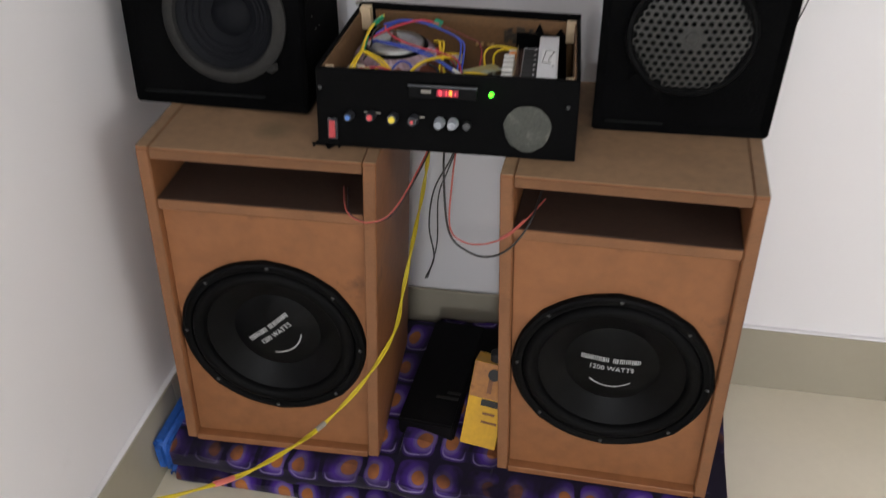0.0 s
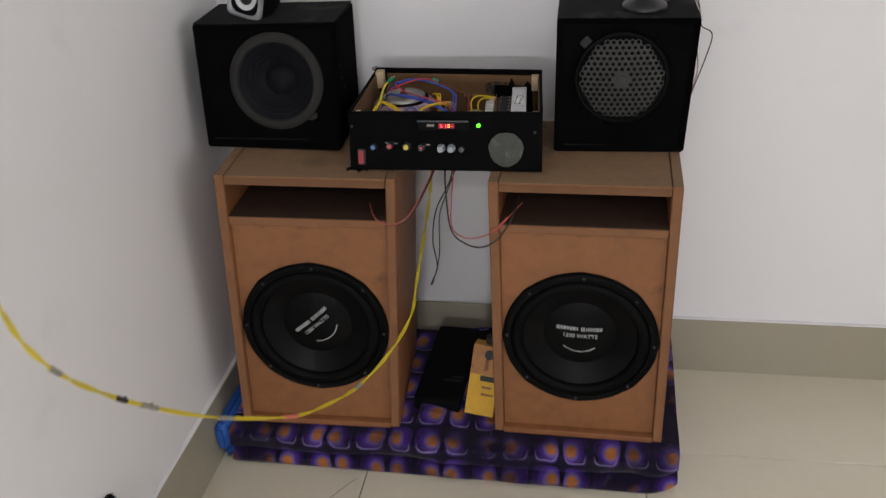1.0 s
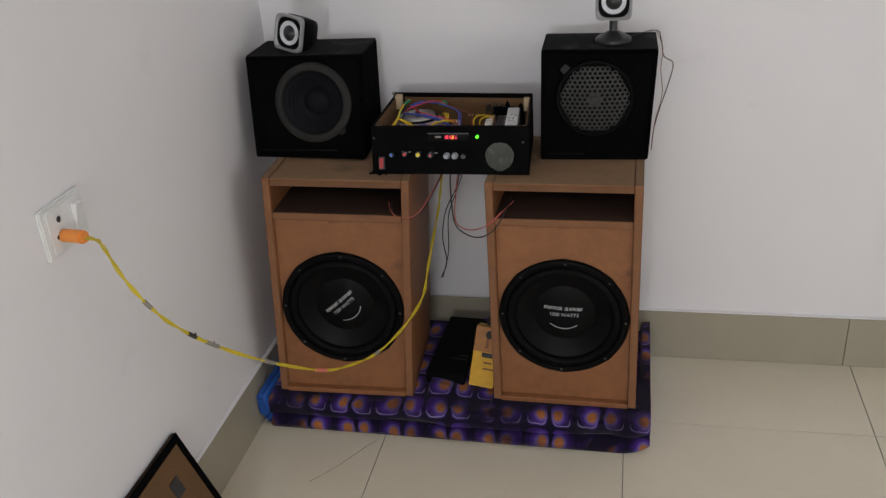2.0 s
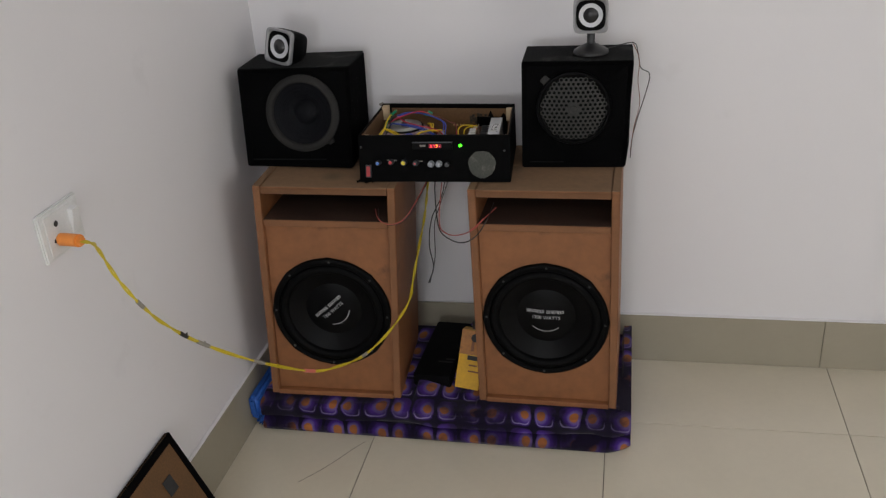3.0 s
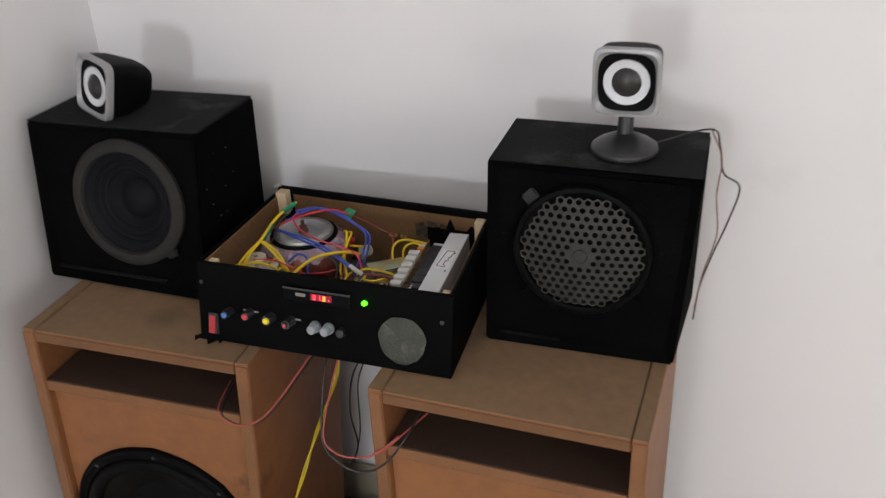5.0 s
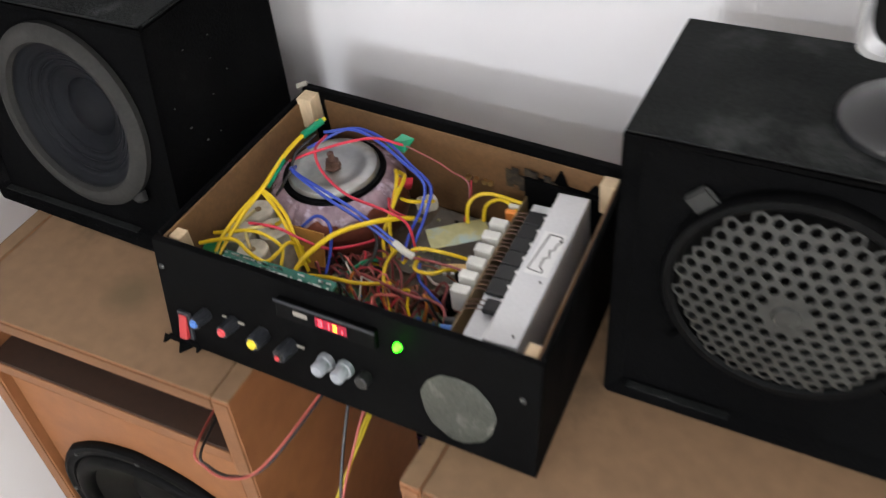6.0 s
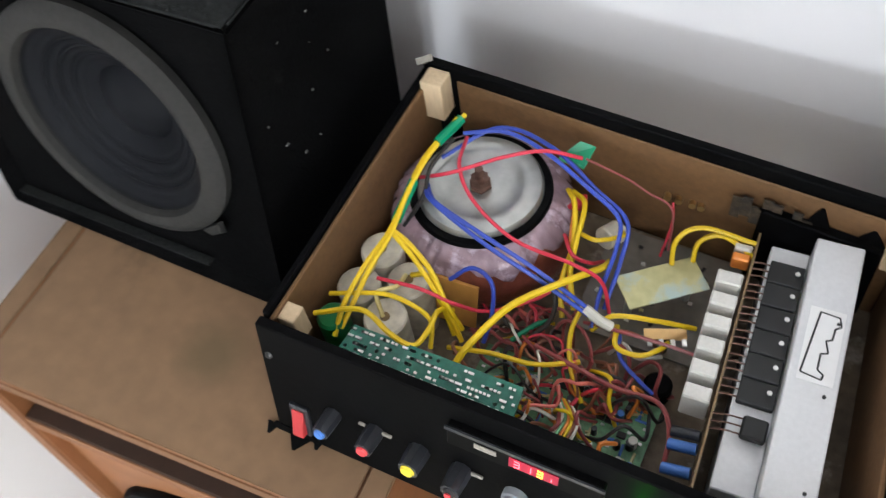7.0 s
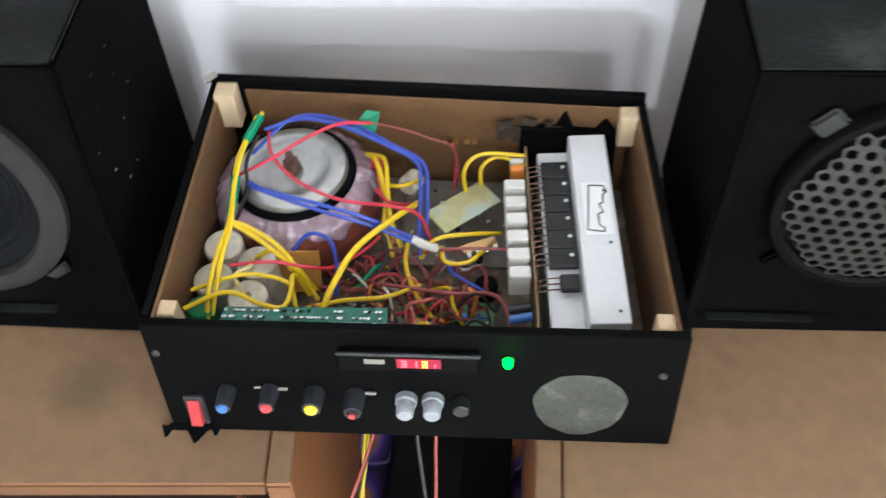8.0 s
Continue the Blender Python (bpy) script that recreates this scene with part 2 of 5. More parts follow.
BLACK_PLASTIC = plastic("black_plastic", (0.015, 0.015, 0.016), 0.35)
SLATE = plastic("dark_grey_plastic", (0.026, 0.028, 0.034), 0.35)
GREY_KNOB = plastic("grey_white_plastic", (0.27, 0.285, 0.315), 0.4)
RED_P, BLUE_P, YELLOW_P = plastic("red_plastic", (0.62, 0.05, 0.06)), plastic("blue_plastic", (0.06, 0.17, 0.50)), plastic("yellow_plastic", (0.75, 0.58, 0.03))
RED_ROCKER = plastic("red_rocker", (0.42, 0.03, 0.035))
ORANGE_P = plastic("orange_plastic", (0.80, 0.27, 0.05))
W_YELLOW, W_BLUE, W_RED = plastic("yellow_wire", (0.72, 0.50, 0.01)), plastic("blue_wire", (0.035, 0.07, 0.42)), plastic("red_wire", (0.55, 0.03, 0.06))
W_GREEN, W_ORANGE, W_BROWN = plastic("green_sleeve", (0.0, 0.22, 0.10)), plastic("orange_wire", (0.62, 0.20, 0.03)), plastic("brown_wire", (0.24, 0.09, 0.05))
W_BLACK, W_PINK, W_MAROON = plastic("black_wire", (0.02, 0.018, 0.018)), plastic("pink_wire", (0.62, 0.16, 0.13)), plastic("maroon_wire", (0.25, 0.05, 0.05))
W_SPEAKER = plastic("red_speaker_wire", (0.36, 0.07, 0.055))
W_BEIGE = plastic("beige_wire", (0.62, 0.52, 0.22))
W_WHITE = plastic("white_wire", (0.6, 0.58, 0.52))
CORD = plastic("yellow_cord", (0.55, 0.42, 0.015), 0.5)
TAPE = material("grey_tape", (0.24, 0.22, 0.19), 0.6)
CAP_TOP = material("translucent_cap", (0.56, 0.52, 0.43), 0.35, vary=0.25, scale=60)
GREEN_CAP = plastic("green_capacitor", (0.01, 0.16, 0.05), 0.3)
BROWN_PRINT = material("brown_print", (0.36, 0.14, 0.02), 0.5, vary=0.2, scale=30, stain=(0.05, 0.02, 0.01), stain_at=0.58, stain_scale=40)
KRAFT = material("orange_paper", (0.60, 0.30, 0.07), 0.6, vary=0.15, scale=40)
PAPER = material("white_paper", (0.80, 0.80, 0.80), 0.7, vary=0.04)
INK = material("dark_ink", (0.03, 0.03, 0.03), 0.7)
PRINT = material("pale_print", (0.46, 0.46, 0.46), 0.5, vary=0.05)
BLUE_MAT = material("blue_foam", (0.012, 0.085, 0.36), 0.6, vary=0.25, scale=30)
YELLOW_BOX = material("yellow_carton", (0.62, 0.34, 0.006), 0.55, vary=0.12, scale=25, stain=(0.30, 0.06, 0.01), stain_at=0.64, stain_scale=18)
SACK = material("black_bag", (0.003, 0.0028, 0.0033), 0.7, vary=0.3, scale=20, spec=0.1)
MESH_GREEN = material("dusty_mesh", (0.040, 0.043, 0.034), 0.6, vary=0.4, scale=40, bump=0.4, bump_scale=300, stain=(0.10, 0.10, 0.085), stain_at=0.56, stain_scale=45)
BROWN_MESH = material("dusty_brown_mesh", (0.050, 0.035, 0.020), 0.8, vary=0.5, scale=60, bump=0.5, bump_scale=400, stain=(0.020, 0.016, 0.012), stain_at=0.5, stain_scale=60)
CLOTH = cloth_material()
LED_GREEN, LED_RED, LED_AMBER = glow("green_led", (0.03, 1.0, 0.004), 18.0), glow("red_digit", (1.0, 0.04, 0.05), 7.0), glow("amber_digit", (1.0, 0.30, 0.02), 8.0)
LED_DIM = glow("dim_red_window", (0.30, 0.003, 0.03), 0.10)
LAMP_GLOW = glow("lamp_diffuser", (1.0, 0.97, 0.93), 6.0)


# ---- mesh helpers ----
def put_box(bm, x0, x1, y0, y1, z0, z1, bevel=0.0, seg=1):
    made = bmesh.ops.create_cube(bm, size=1, matrix=Matrix.Translation(((x0 + x1) / 2, (y0 + y1) / 2, (z0 + z1) / 2)) @ Matrix.Diagonal((x1 - x0, y1 - y0, z1 - z0, 1)))
    if bevel:
        edges = list({e for v in made["verts"] for e in v.link_edges})
        bmesh.ops.bevel(bm, geom=edges, offset=bevel, segments=seg, affect="EDGES")
    return bm


def box_bm(*lim, bevel=0.0, seg=1):
    return put_box(bmesh.new(), *lim, bevel=bevel, seg=seg)


def hull_bm(corners, bevel=0.0, seg=1):
    """A six-sided block from eight corners: four below, then the four above them, in the same turn."""
    bm = bmesh.new()
    v = [bm.verts.new(c) for c in corners]
    for f in ((0, 1, 2, 3), (4, 5, 6, 7), (0, 1, 5, 4), (1, 2, 6, 5), (2, 3, 7, 6), (3, 0, 4, 7)):
        bm.faces.new([v[i] for i in f])
    bmesh.ops.recalc_face_normals(bm, faces=bm.faces)
    if bevel:
        bmesh.ops.bevel(bm, geom=list(bm.edges), offset=bevel, segments=seg, affect="EDGES")
    return bm


def spin_bm(profile, seg=48, squash=None):
    """Turns (radius, height) pairs round z; squash(angle) scales the radius."""
    bm = bmesh.new()
    rings = []
    for r, z in profile:
        if r < 1e-5:
            rings.append([bm.verts.new((0, 0, z))])
            continue
        ring = []
        for i in range(seg):
            a = 2 * math.pi * i / seg
            k = squash(a, r) if squash else 1
            ring.append(bm.verts.new((r * k * math.cos(a), r * k * math.sin(a), z)))
        rings.append(ring)
    for a, b in zip(rings, rings[1:]):
        for i in range(seg):
            j = (i + 1) % seg
            if len(a) == 1 and len(b) == 1:
                continue
            if len(a) == 1:
                bm.faces.new((a[0], b[j], b[i]))
            elif len(b) == 1:
                bm.faces.new((a[i], a[j], b[0]))
            else:
                bm.faces.new((a[i], a[j], b[j], b[i]))
    return bm


def cyl_bm(r, z0, z1, seg=20, bevel=0.0):
    e = bevel
    return spin_bm([(0, z0), (r - e, z0), (r, z0 + e), (r, z1 - e), (r - e, z1), (0, z1)] if e else [(0, z0), (r, z0), (r, z1), (0, z1)], seg)


def smooth_line(points, steps=6):
    pts = [Vector(p) for p in points]
    ext = [2 * pts[0] - pts[1]] + pts + [2 * pts[-1] - pts[-2]]
    out = []
    for i in range(1, len(ext) - 2):
        p0, p1, p2, p3 = ext[i - 1:i + 3]
        for k in range(steps):
            t = k / steps
            out.append(0.5 * (2 * p1 + (p2 - p0) * t + (2 * p0 - 5 * p1 + 4 * p2 - p3) * t * t + (3 * p1 - p0 - 3 * p2 + p3) * t ** 3))
    return out + [pts[-1]]


def tube_bm(points, r, seg=7, steps=6, bm=None):
    bm = bm or bmesh.new()
    line = smooth_line(points, steps)
    prev, side = None, None
    rings = []
    for i, p in enumerate(line):
        d = (line[min(i + 1, len(line) - 1)] - line[max(i - 1, 0)]).normalized()
        if side is None:
            side = d.cross(Vector((0.13, 0.2, 0.97)))
            if side.length < 0.05:
                side = d.cross(Vector((1, 0, 0)))
        side = (side - d * side.dot(d)).normalized()
        up = d.cross(side)
        rings.append([bm.verts.new(p + r * (math.cos(2 * math.pi * k / seg) * side + math.sin(2 * math.pi * k / seg) * up)) for k in range(seg)])
    for a, b in zip(rings, rings[1:]):
        for k in range(seg):
            bm.faces.new((a[k], a[(k + 1) % seg], b[(k + 1) % seg], b[k]))
    bm.faces.new(rings[0][::-1])
    bm.faces.new(rings[-1])
    return bm


def holed_plate(corners, centre, r, thick, seg=64):
    """A flat four-cornered plate (corners in turn) with a round hole, thickened backwards."""
    c = [Vector(p) for p in corners]
    n = (c[1] - c[0]).cross(c[3] - c[0]).normalized()
    u = (c[1] - c[0]).normalized()
    v = n.cross(u)
    o = Vector(centre)
    o -= n * n.dot(o - c[0])
    bm = bmesh.new()
    inner, outer = [], []
    for i in range(seg):
        a = 2 * math.pi * (i + 0.5) / seg
        d = math.cos(a) * u + math.sin(a) * v
        inner.append(o + r * d)
        best = 1e9
        for p, q in zip(c, c[1:] + c[:1]):
            e = (q - p).normalized()
            m = e.cross(n)
            k = d.dot(m)
            if abs(k) > 1e-6:
                s = (p - o).dot(m) / k
                if s > 0:
                    best = min(best, s)
        outer.append(o + best * d)
    # true corners take the nearest ray's place
    for p in c:
        j = min(range(seg), key=lambda i: (outer[i] - p).length)
        outer[j] = p.copy()
    fi, fo = [bm.verts.new(p) for p in inner], [bm.verts.new(p) for p in outer]
    bi, bo = [bm.verts.new(p - n * thick) for p in inner], [bm.verts.new(p - n * thick) for p in outer]
    for i in range(seg):
        j = (i + 1) % seg
        for quad in ((fo[i], fo[j], fi[j], fi[i]), (fi[i], fi[j], bi[j], bi[i]), (bo[j], bo[i], bi[i], bi[j]), (fo[j], fo[i], bo[i], bo[j])):
            bm.faces.new(quad)
    return bm


def part(name, bm, mat, parent=None, label="", smooth=False, m=None):
    me = bpy.data.meshes.new(name)
    bmesh.ops.recalc_face_normals(bm, faces=bm.faces)
    bm.to_mesh(me)
    bm.free()
    me.materials.append(mat)
    if smooth:
        me.polygons.foreach_set("use_smooth", [True] * len(me.polygons))
        me.set_sharp_from_angle(angle=radians(38))
    ob = new(name, me)
    if parent:
        ob.parent = parent
    if m is not None:
        ob.matrix_basis = m
    if label:
        ob["label"] = label
    return ob


def thing(name, m, label, category, group="", kind=""):
    ob = new(name)
    ob.empty_display_size = 0.05
    ob.matrix_basis = m
    return tagged(ob, label, category, group, kind)


def text_bm(words, size, depth=0.0004):
    cu = bpy.data.curves.new("writing", "FONT")
    cu.body, cu.size, cu.extrude, cu.align_x, cu.align_y, cu.resolution_u = words, size, depth, "CENTER", "CENTER", 3
    ob = bpy.data.objects.new("writing", cu)
    scene.collection.objects.link(ob)
    bpy.context.view_layer.update()
    me = bpy.data.meshes.new_from_object(ob.evaluated_get(bpy.context.evaluated_depsgraph_get()))
    bm = bmesh.new()
    bm.from_mesh(me)
    bpy.data.objects.remove(ob)
    bpy.data.meshes.remove(me)
    bpy.data.curves.remove(cu)
    return bm


FACE = pose(0, 0, 0, 90)  # turns a thing built along z so that it faces -y


# ---- room ----
T = 0.12


def slab(name, *lim, mat=WALL, label="", category=""):
    return tagged(part(name, box_bm(*lim), mat), label, category, kind="structure")


slab("wall_back", LEFT_X - T, RIGHT_X + T, BACK_Y, BACK_Y + T, 0, CEIL, label="plain white painted plaster wall", category="wall")
slab("wall_left", LEFT_X - T, LEFT_X, FRONT_Y, BACK_Y, 0, CEIL, label="white painted plaster wall with faint scuffs", category="wall")
slab("wall_right", RIGHT_X, RIGHT_X + T, FRONT_Y, BACK_Y, 0, CEIL, label="plain white painted plaster wall", category="wall")
slab("wall_front", LEFT_X - T, RIGHT_X + T, FRONT_Y - T, FRONT_Y, 0, CEIL, label="plain white painted plaster wall", category="wall")
slab("ceiling", LEFT_X - T, RIGHT_X + T, FRONT_Y - T, BACK_Y + T, CEIL, CEIL + T, label="plain white painted flat ceiling", category="ceiling")


def add_ceiling_lights():
    first = None
    for lx, ly, power in LAMPS:
        if first:
            copy_thing(first, pose(lx, ly, CEIL))
            continue
        first = thing("ceiling_light", pose(lx, ly, CEIL), "small round white recessed ceiling light, switched on", "ceiling light", "ceiling lights")
        part("trim_ring", spin_bm([(0.086, 0.0), (0.104, 0.0), (0.104, -0.006), (0.090, -0.012), (0.086, -0.010), (0.086, 0.0)], 40), WHITE, first, smooth=True)
        part("diffuser", cyl_bm(0.085, -0.008, -0.001, 40), LAMP_GLOW, first, "lit frosted diffuser")


def woofer_parts(parent, m, r, words_turn):
    """A large black bass driver facing -y, with bolts round the rim and pale print on its dust cap."""
    rim = part("woofer", spin_bm([(r * 0.86, -0.004), (r * 0.985, -0.004), (r, 0.0), (r, 0.005), (r * 0.985, 0.0085), (r * 0.955, 0.010), (r * 0.93, 0.008), (r * 0.90, 0.0085), (r * 0.88, 0.004), (r * 0.86, -0.004)], 96,
               lambda a, q: 1 + (0.012 * max(0.0, math.cos(8 * a)) ** 6 if q > r * 0.97 else 0)), RUBBER, parent, "black bass driver with rubber rim", True, m)
    part("surround", spin_bm([(r * 0.885, 0.003)] + [(r * (0.81 + 0.075 * math.cos(k * math.pi / 10)), 0.003 + 0.011 * math.sin(k * math.pi / 10)) for k in range(11)] + [(r * 0.73, 0.0)], 96), RUBBER, rim, "", True)
    part("cone", spin_bm([(r * 0.735, 0.0015), (r * 0.70, -0.001), (r * 0.60, -0.008), (r * 0.47, -0.019), (r * 0.44, -0.022)], 96), CONE, rim, "glossy black cone", True)
    cap_r = r * 0.475

    def dome(q):
        return -0.0185 + 0.011 * (1 - (q / cap_r) ** 2)

    part("dust_cap", spin_bm([(0, dome(0))] + [(cap_r * k / 10, dome(cap_r * k / 10)) for k in range(1, 11)], 64), CONE, rim, "domed black dust cap", True)

    def on_dome(bm, dx, dy):
        turn = Matrix.Rotation(radians(words_turn), 3, "Z")
        for v in bm.verts:
            p = turn @ Vector((v.co.x + dx, v.co.y + dy, 0))
            v.co = (p.x, p.y, dome(p.length) + 0.0006 + max(0, v.co.z))
        return bm

    bars = bmesh.new()
    x = -0.048
    for k, wd in enumerate((8, 7, 8, 7, 7, 0, 9, 8, 8, 4, 9)):
        if wd:
            for c in range(0, wd, 3):
                put_box(bars, x + c * 0.001, x + c * 0.001 + 0.0015, -0.0045 + 0.0006 * (k % 3), 0.0042, -0.0003, 0.0003)
        x += (wd + 1.3) * 0.001 if wd else 0.006
    on_dome(bars, 0, 0.017)
    part("print_bars", bars, PRINT, rim, "pale printed bars")
    part("print", on_dome(text_bm("1200 WATTS", 0.0125), 0, 0.0), PRINT, rim, "pale printed power rating")
    arc = bmesh.new()
    ring = [[], []]
    for k in range(15):
        a = radians(-90 - 42 + 6 * k)
        for j, q in enumerate((0.0470, 0.0490)):
            ring[j].append(arc.verts.new((q * math.cos(a), q * math.sin(a) + 0.008, 0)))
    for k in range(14):
        arc.faces.new((ring[0][k], ring[0][k + 1], ring[1][k + 1], ring[1][k]))
    part("print_arc", on_dome(arc, 0, 0), PRINT, rim, "thin pale printed arc")
    for k in range(8):
        a = radians(90 - 2 + 45 * k)
        q = r * 0.945
        part("bolt", spin_bm([(0, 0.0108), (0.0018, 0.0108), (0.0030, 0.0100), (0.0034, 0.0085), (0.0034, 0.007)], 10), DULL_STEEL, rim, "", True, pose(q * math.cos(a), q * math.sin(a), 0))
    return rim


def bass_cabinet(name, x0, x1, y, z0, z1, lean, tilt, roll, yaw, centre, r, words_turn, top_mat, label):
    """An open-edged fibreboard cabinet with a slot above a recessed baffle; lean shifts the top sideways."""
    w, h, d, t = x1 - x0, z1 - z0, 0.31, 0.019
    cab = thing(name, pose((x0 + x1) / 2, y, z0, tilt, roll, yaw), label, "speaker", "bass speaker cabinets")

    def sheared(bm):
        for v in bm.verts:
            v.co.x += lean * v.co.z
        return bm

    def panel(n, *lim, mat=WOOD, lab=""):
        return part(n, sheared(box_bm(*lim, bevel=0.0012)), mat, cab, lab)

    a, b = -w / 2, w / 2
    panel("side_panel", a, a + t, 0, d, 0, h)
    panel("side_panel", b - t, b, 0, d, 0, h)
    panel("top_panel", a + t + 0.0008, b - t - 0.0008, 0.001, d, h - t, h - 0.0012)
    panel("top_face", a + t + 0.0012, b - t - 0.0012, 0.0014, d - 0.001, h - 0.0010, h, mat=top_mat, lab="pale dusty board face")
    for e in (a, b - t):
        panel("top_face", e + 0.0005, e + t - 0.0005, 0.0005, d - 0.001, h + 0.0002, h + 0.0012, mat=RAW_TOP, lab="pale dusty board edge")
    panel("bottom_panel", a + t + 0.0005, b - t - 0.0005, -0.004, d, 0.0, t * 0.7)
    panel("back_panel", a + t, b - t, d - t, d - 0.001, t * 0.7 + 0.001, h - t - 0.001, mat=SHADED_BOARD)
    sl = h - 0.086
    panel("shelf", a + t + 0.0005, b - t - 0.0005, 0.0015, d - t - 0.001, sl - t, sl, mat=SHADED_BOARD)
    panel("edge_strip", a + t + 0.001, b - t - 0.001, 0.0, 0.0013, sl - t + 0.001, sl - 0.001, mat=WOOD_EDGE)
    panel("edge_strip", a + t + 0.001, b - t - 0.001, -0.0004, 0.0009, h - t + 0.001, h - 0.003, mat=TOP_EDGE)
    panel("edge_strip", a + 0.001, a + t - 0.001, -0.0012, -0.0001, 0.002, h - 0.003, mat=WOOD_EDGE)
    panel("edge_strip", b - t + 0.001, b - 0.001, -0.0012, -0.0001, 0.002, h - 0.003, mat=WOOD_EDGE)
    lo, hi, l, q = t * 0.7 + 0.001, sl - t - 0.001, a + t + 0.001, b - t - 0.001
    mid = (centre[0] - (x0 + x1) / 2, 0.012, centre[1] - z0)
    part("baffle", holed_plate([(l + lean * lo, 0.012, lo), (q + lean * lo, 0.012, lo), (q + lean * hi, 0.012, hi), (l + lean * hi, 0.012, hi)], mid, r * 0.885, 0.015), WOOD, cab)
    woofer_parts(cab, pose(centre[0] - (x0 + x1) / 2, 0.0115, centre[1] - z0) @ FACE, r, words_turn)
    return cab


def wedge_box(name, corners, label, hole, inset=0.012, sink=0.012):
    """A felt-covered speaker box whose front leans back, its baffle set into a frame."""
    bx = thing(name, pose(0, 0, 0), label, "speaker", "felt speaker boxes")
    bm = hull_bm(corners)
    front = min(bm.faces, key=lambda f: f.calc_center_median().y)
    bmesh.ops.inset_region(bm, faces=[front], thickness=inset, depth=0, use_even_offset=True)
    n = front.normal.copy()
    bmesh.ops.translate(bm, verts=list(front.verts), vec=-n * sink)
    ring = sorted((v.co.copy() for v in front.verts), key=lambda p: math.atan2(p.z - front.calc_center_median().z, p.x - front.calc_center_median().x))
    bmesh.ops.delete(bm, geom=[front], context="FACES_ONLY")
    sharp = [e for e in bm.edges if e.is_convex and len(e.link_faces) == 2]
    bmesh.ops.bevel(bm, geom=sharp, offset=0.003, segments=2, affect="EDGES")
    for v in bm.verts:
        v.co += 0.0009 * noise.noise_vector(v.co * 30)
    part("body", bm, FELT, bx)
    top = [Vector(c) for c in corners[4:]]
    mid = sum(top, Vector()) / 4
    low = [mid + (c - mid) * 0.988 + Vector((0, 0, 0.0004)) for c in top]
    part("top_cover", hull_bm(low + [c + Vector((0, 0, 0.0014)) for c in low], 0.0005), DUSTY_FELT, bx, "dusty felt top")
    part("baffle", holed_plate(ring, hole[0], hole[1], 0.010), FELT, bx, "black baffle board")
    return bx


def lean_pose(x, y, z, lean, turn=0.0):
    """A pose for a driver facing -y on a front that leans back by lean degrees."""
    return pose(x, y, z, 90 - lean, 0, turn)


def add_left_box():
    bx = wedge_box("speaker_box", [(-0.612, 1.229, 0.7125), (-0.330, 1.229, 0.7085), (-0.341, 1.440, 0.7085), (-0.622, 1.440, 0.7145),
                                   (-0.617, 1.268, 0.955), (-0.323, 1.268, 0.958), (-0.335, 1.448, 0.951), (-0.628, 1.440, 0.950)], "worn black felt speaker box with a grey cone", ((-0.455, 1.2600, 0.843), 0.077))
    m = lean_pose(-0.455, 1.2600, 0.843, 9, 0) @ Matrix.Scale(1.035, 4)
    ring = part("woofer", spin_bm([(0.074, 0.004), (0.0765, 0.009), (0.082, 0.0105), (0.089, 0.008), (0.0932, 0.005), (0.0932, -0.001), (0.074, -0.001), (0.074, 0.004)], 64), GREY_FOAM, bx, "driver with dusty grey foam rim", True, m)
    ribs = [(0.0745, 0.004)]
    for k in range(26):
        q = 0.073 - k * 0.0016
        ribs.append((q, 0.001 - k * 0.00085 + 0.0007 * math.sin(k * math.pi * 0.8) * (1 if 3 < k < 22 else 0.2)))
    part("cone", spin_bm(ribs + [(0.030, -0.022)], 64), GREY_CONE, ring, "ribbed dark grey cone", True)
    part("dust_cap", spin_bm([(0.0, -0.011), (0.010, -0.012), (0.020, -0.015), (0.028, -0.020), (0.0315, -0.0235)], 40), GREY_CONE, ring, "", True)
    part("clip", hull_bm([(0.058, -0.073, 0.003), (0.077, -0.058, 0.003), (0.078, -0.070, 0.003), (0.066, -0.077, 0.003), (0.059, -0.071, 0.0085), (0.075, -0.059, 0.0085), (0.076, -0.068, 0.0075), (0.066, -0.075, 0.0075)], 0.001), GREY_FOAM, ring)
    part("dusty_ledge", box_bm(-0.598, -0.40, 1.2335, 1.2415, 0.7285, 0.7295, bevel=0.0003), DUSTY_FELT, bx, "dust lying on the front ledge")
    for a, b in (((-0.600, 1.2700, 0.9552), (-0.330, 1.2700, 0.9580)), ((-0.3245, 1.274, 0.9576), (-0.3345, 1.435, 0.9512))):
        part("worn_edge", tube_bm([a, b], 0.0009, 5, 12), DUSTY_FELT, bx, "rubbed edge of the felt")
    rng = random.Random(9)
    for k in range(9):
        chips = bmesh.new()
        y, z, w = rng.uniform(1.275, 1.39), rng.uniform(0.80, 0.94), rng.uniform(0.0005, 0.0014)
        side = -0.330 + 0.007 * (z - 0.7085) / 0.25 - 0.0115 * (y - 1.25) / 0.19
        put_box(chips, side - 0.003, side + 0.0008, y, y + w * rng.uniform(0.8, 3), z, z + w)
        part("paint_chip", chips, CHIPPED, bx, "small pale chip in the felt")


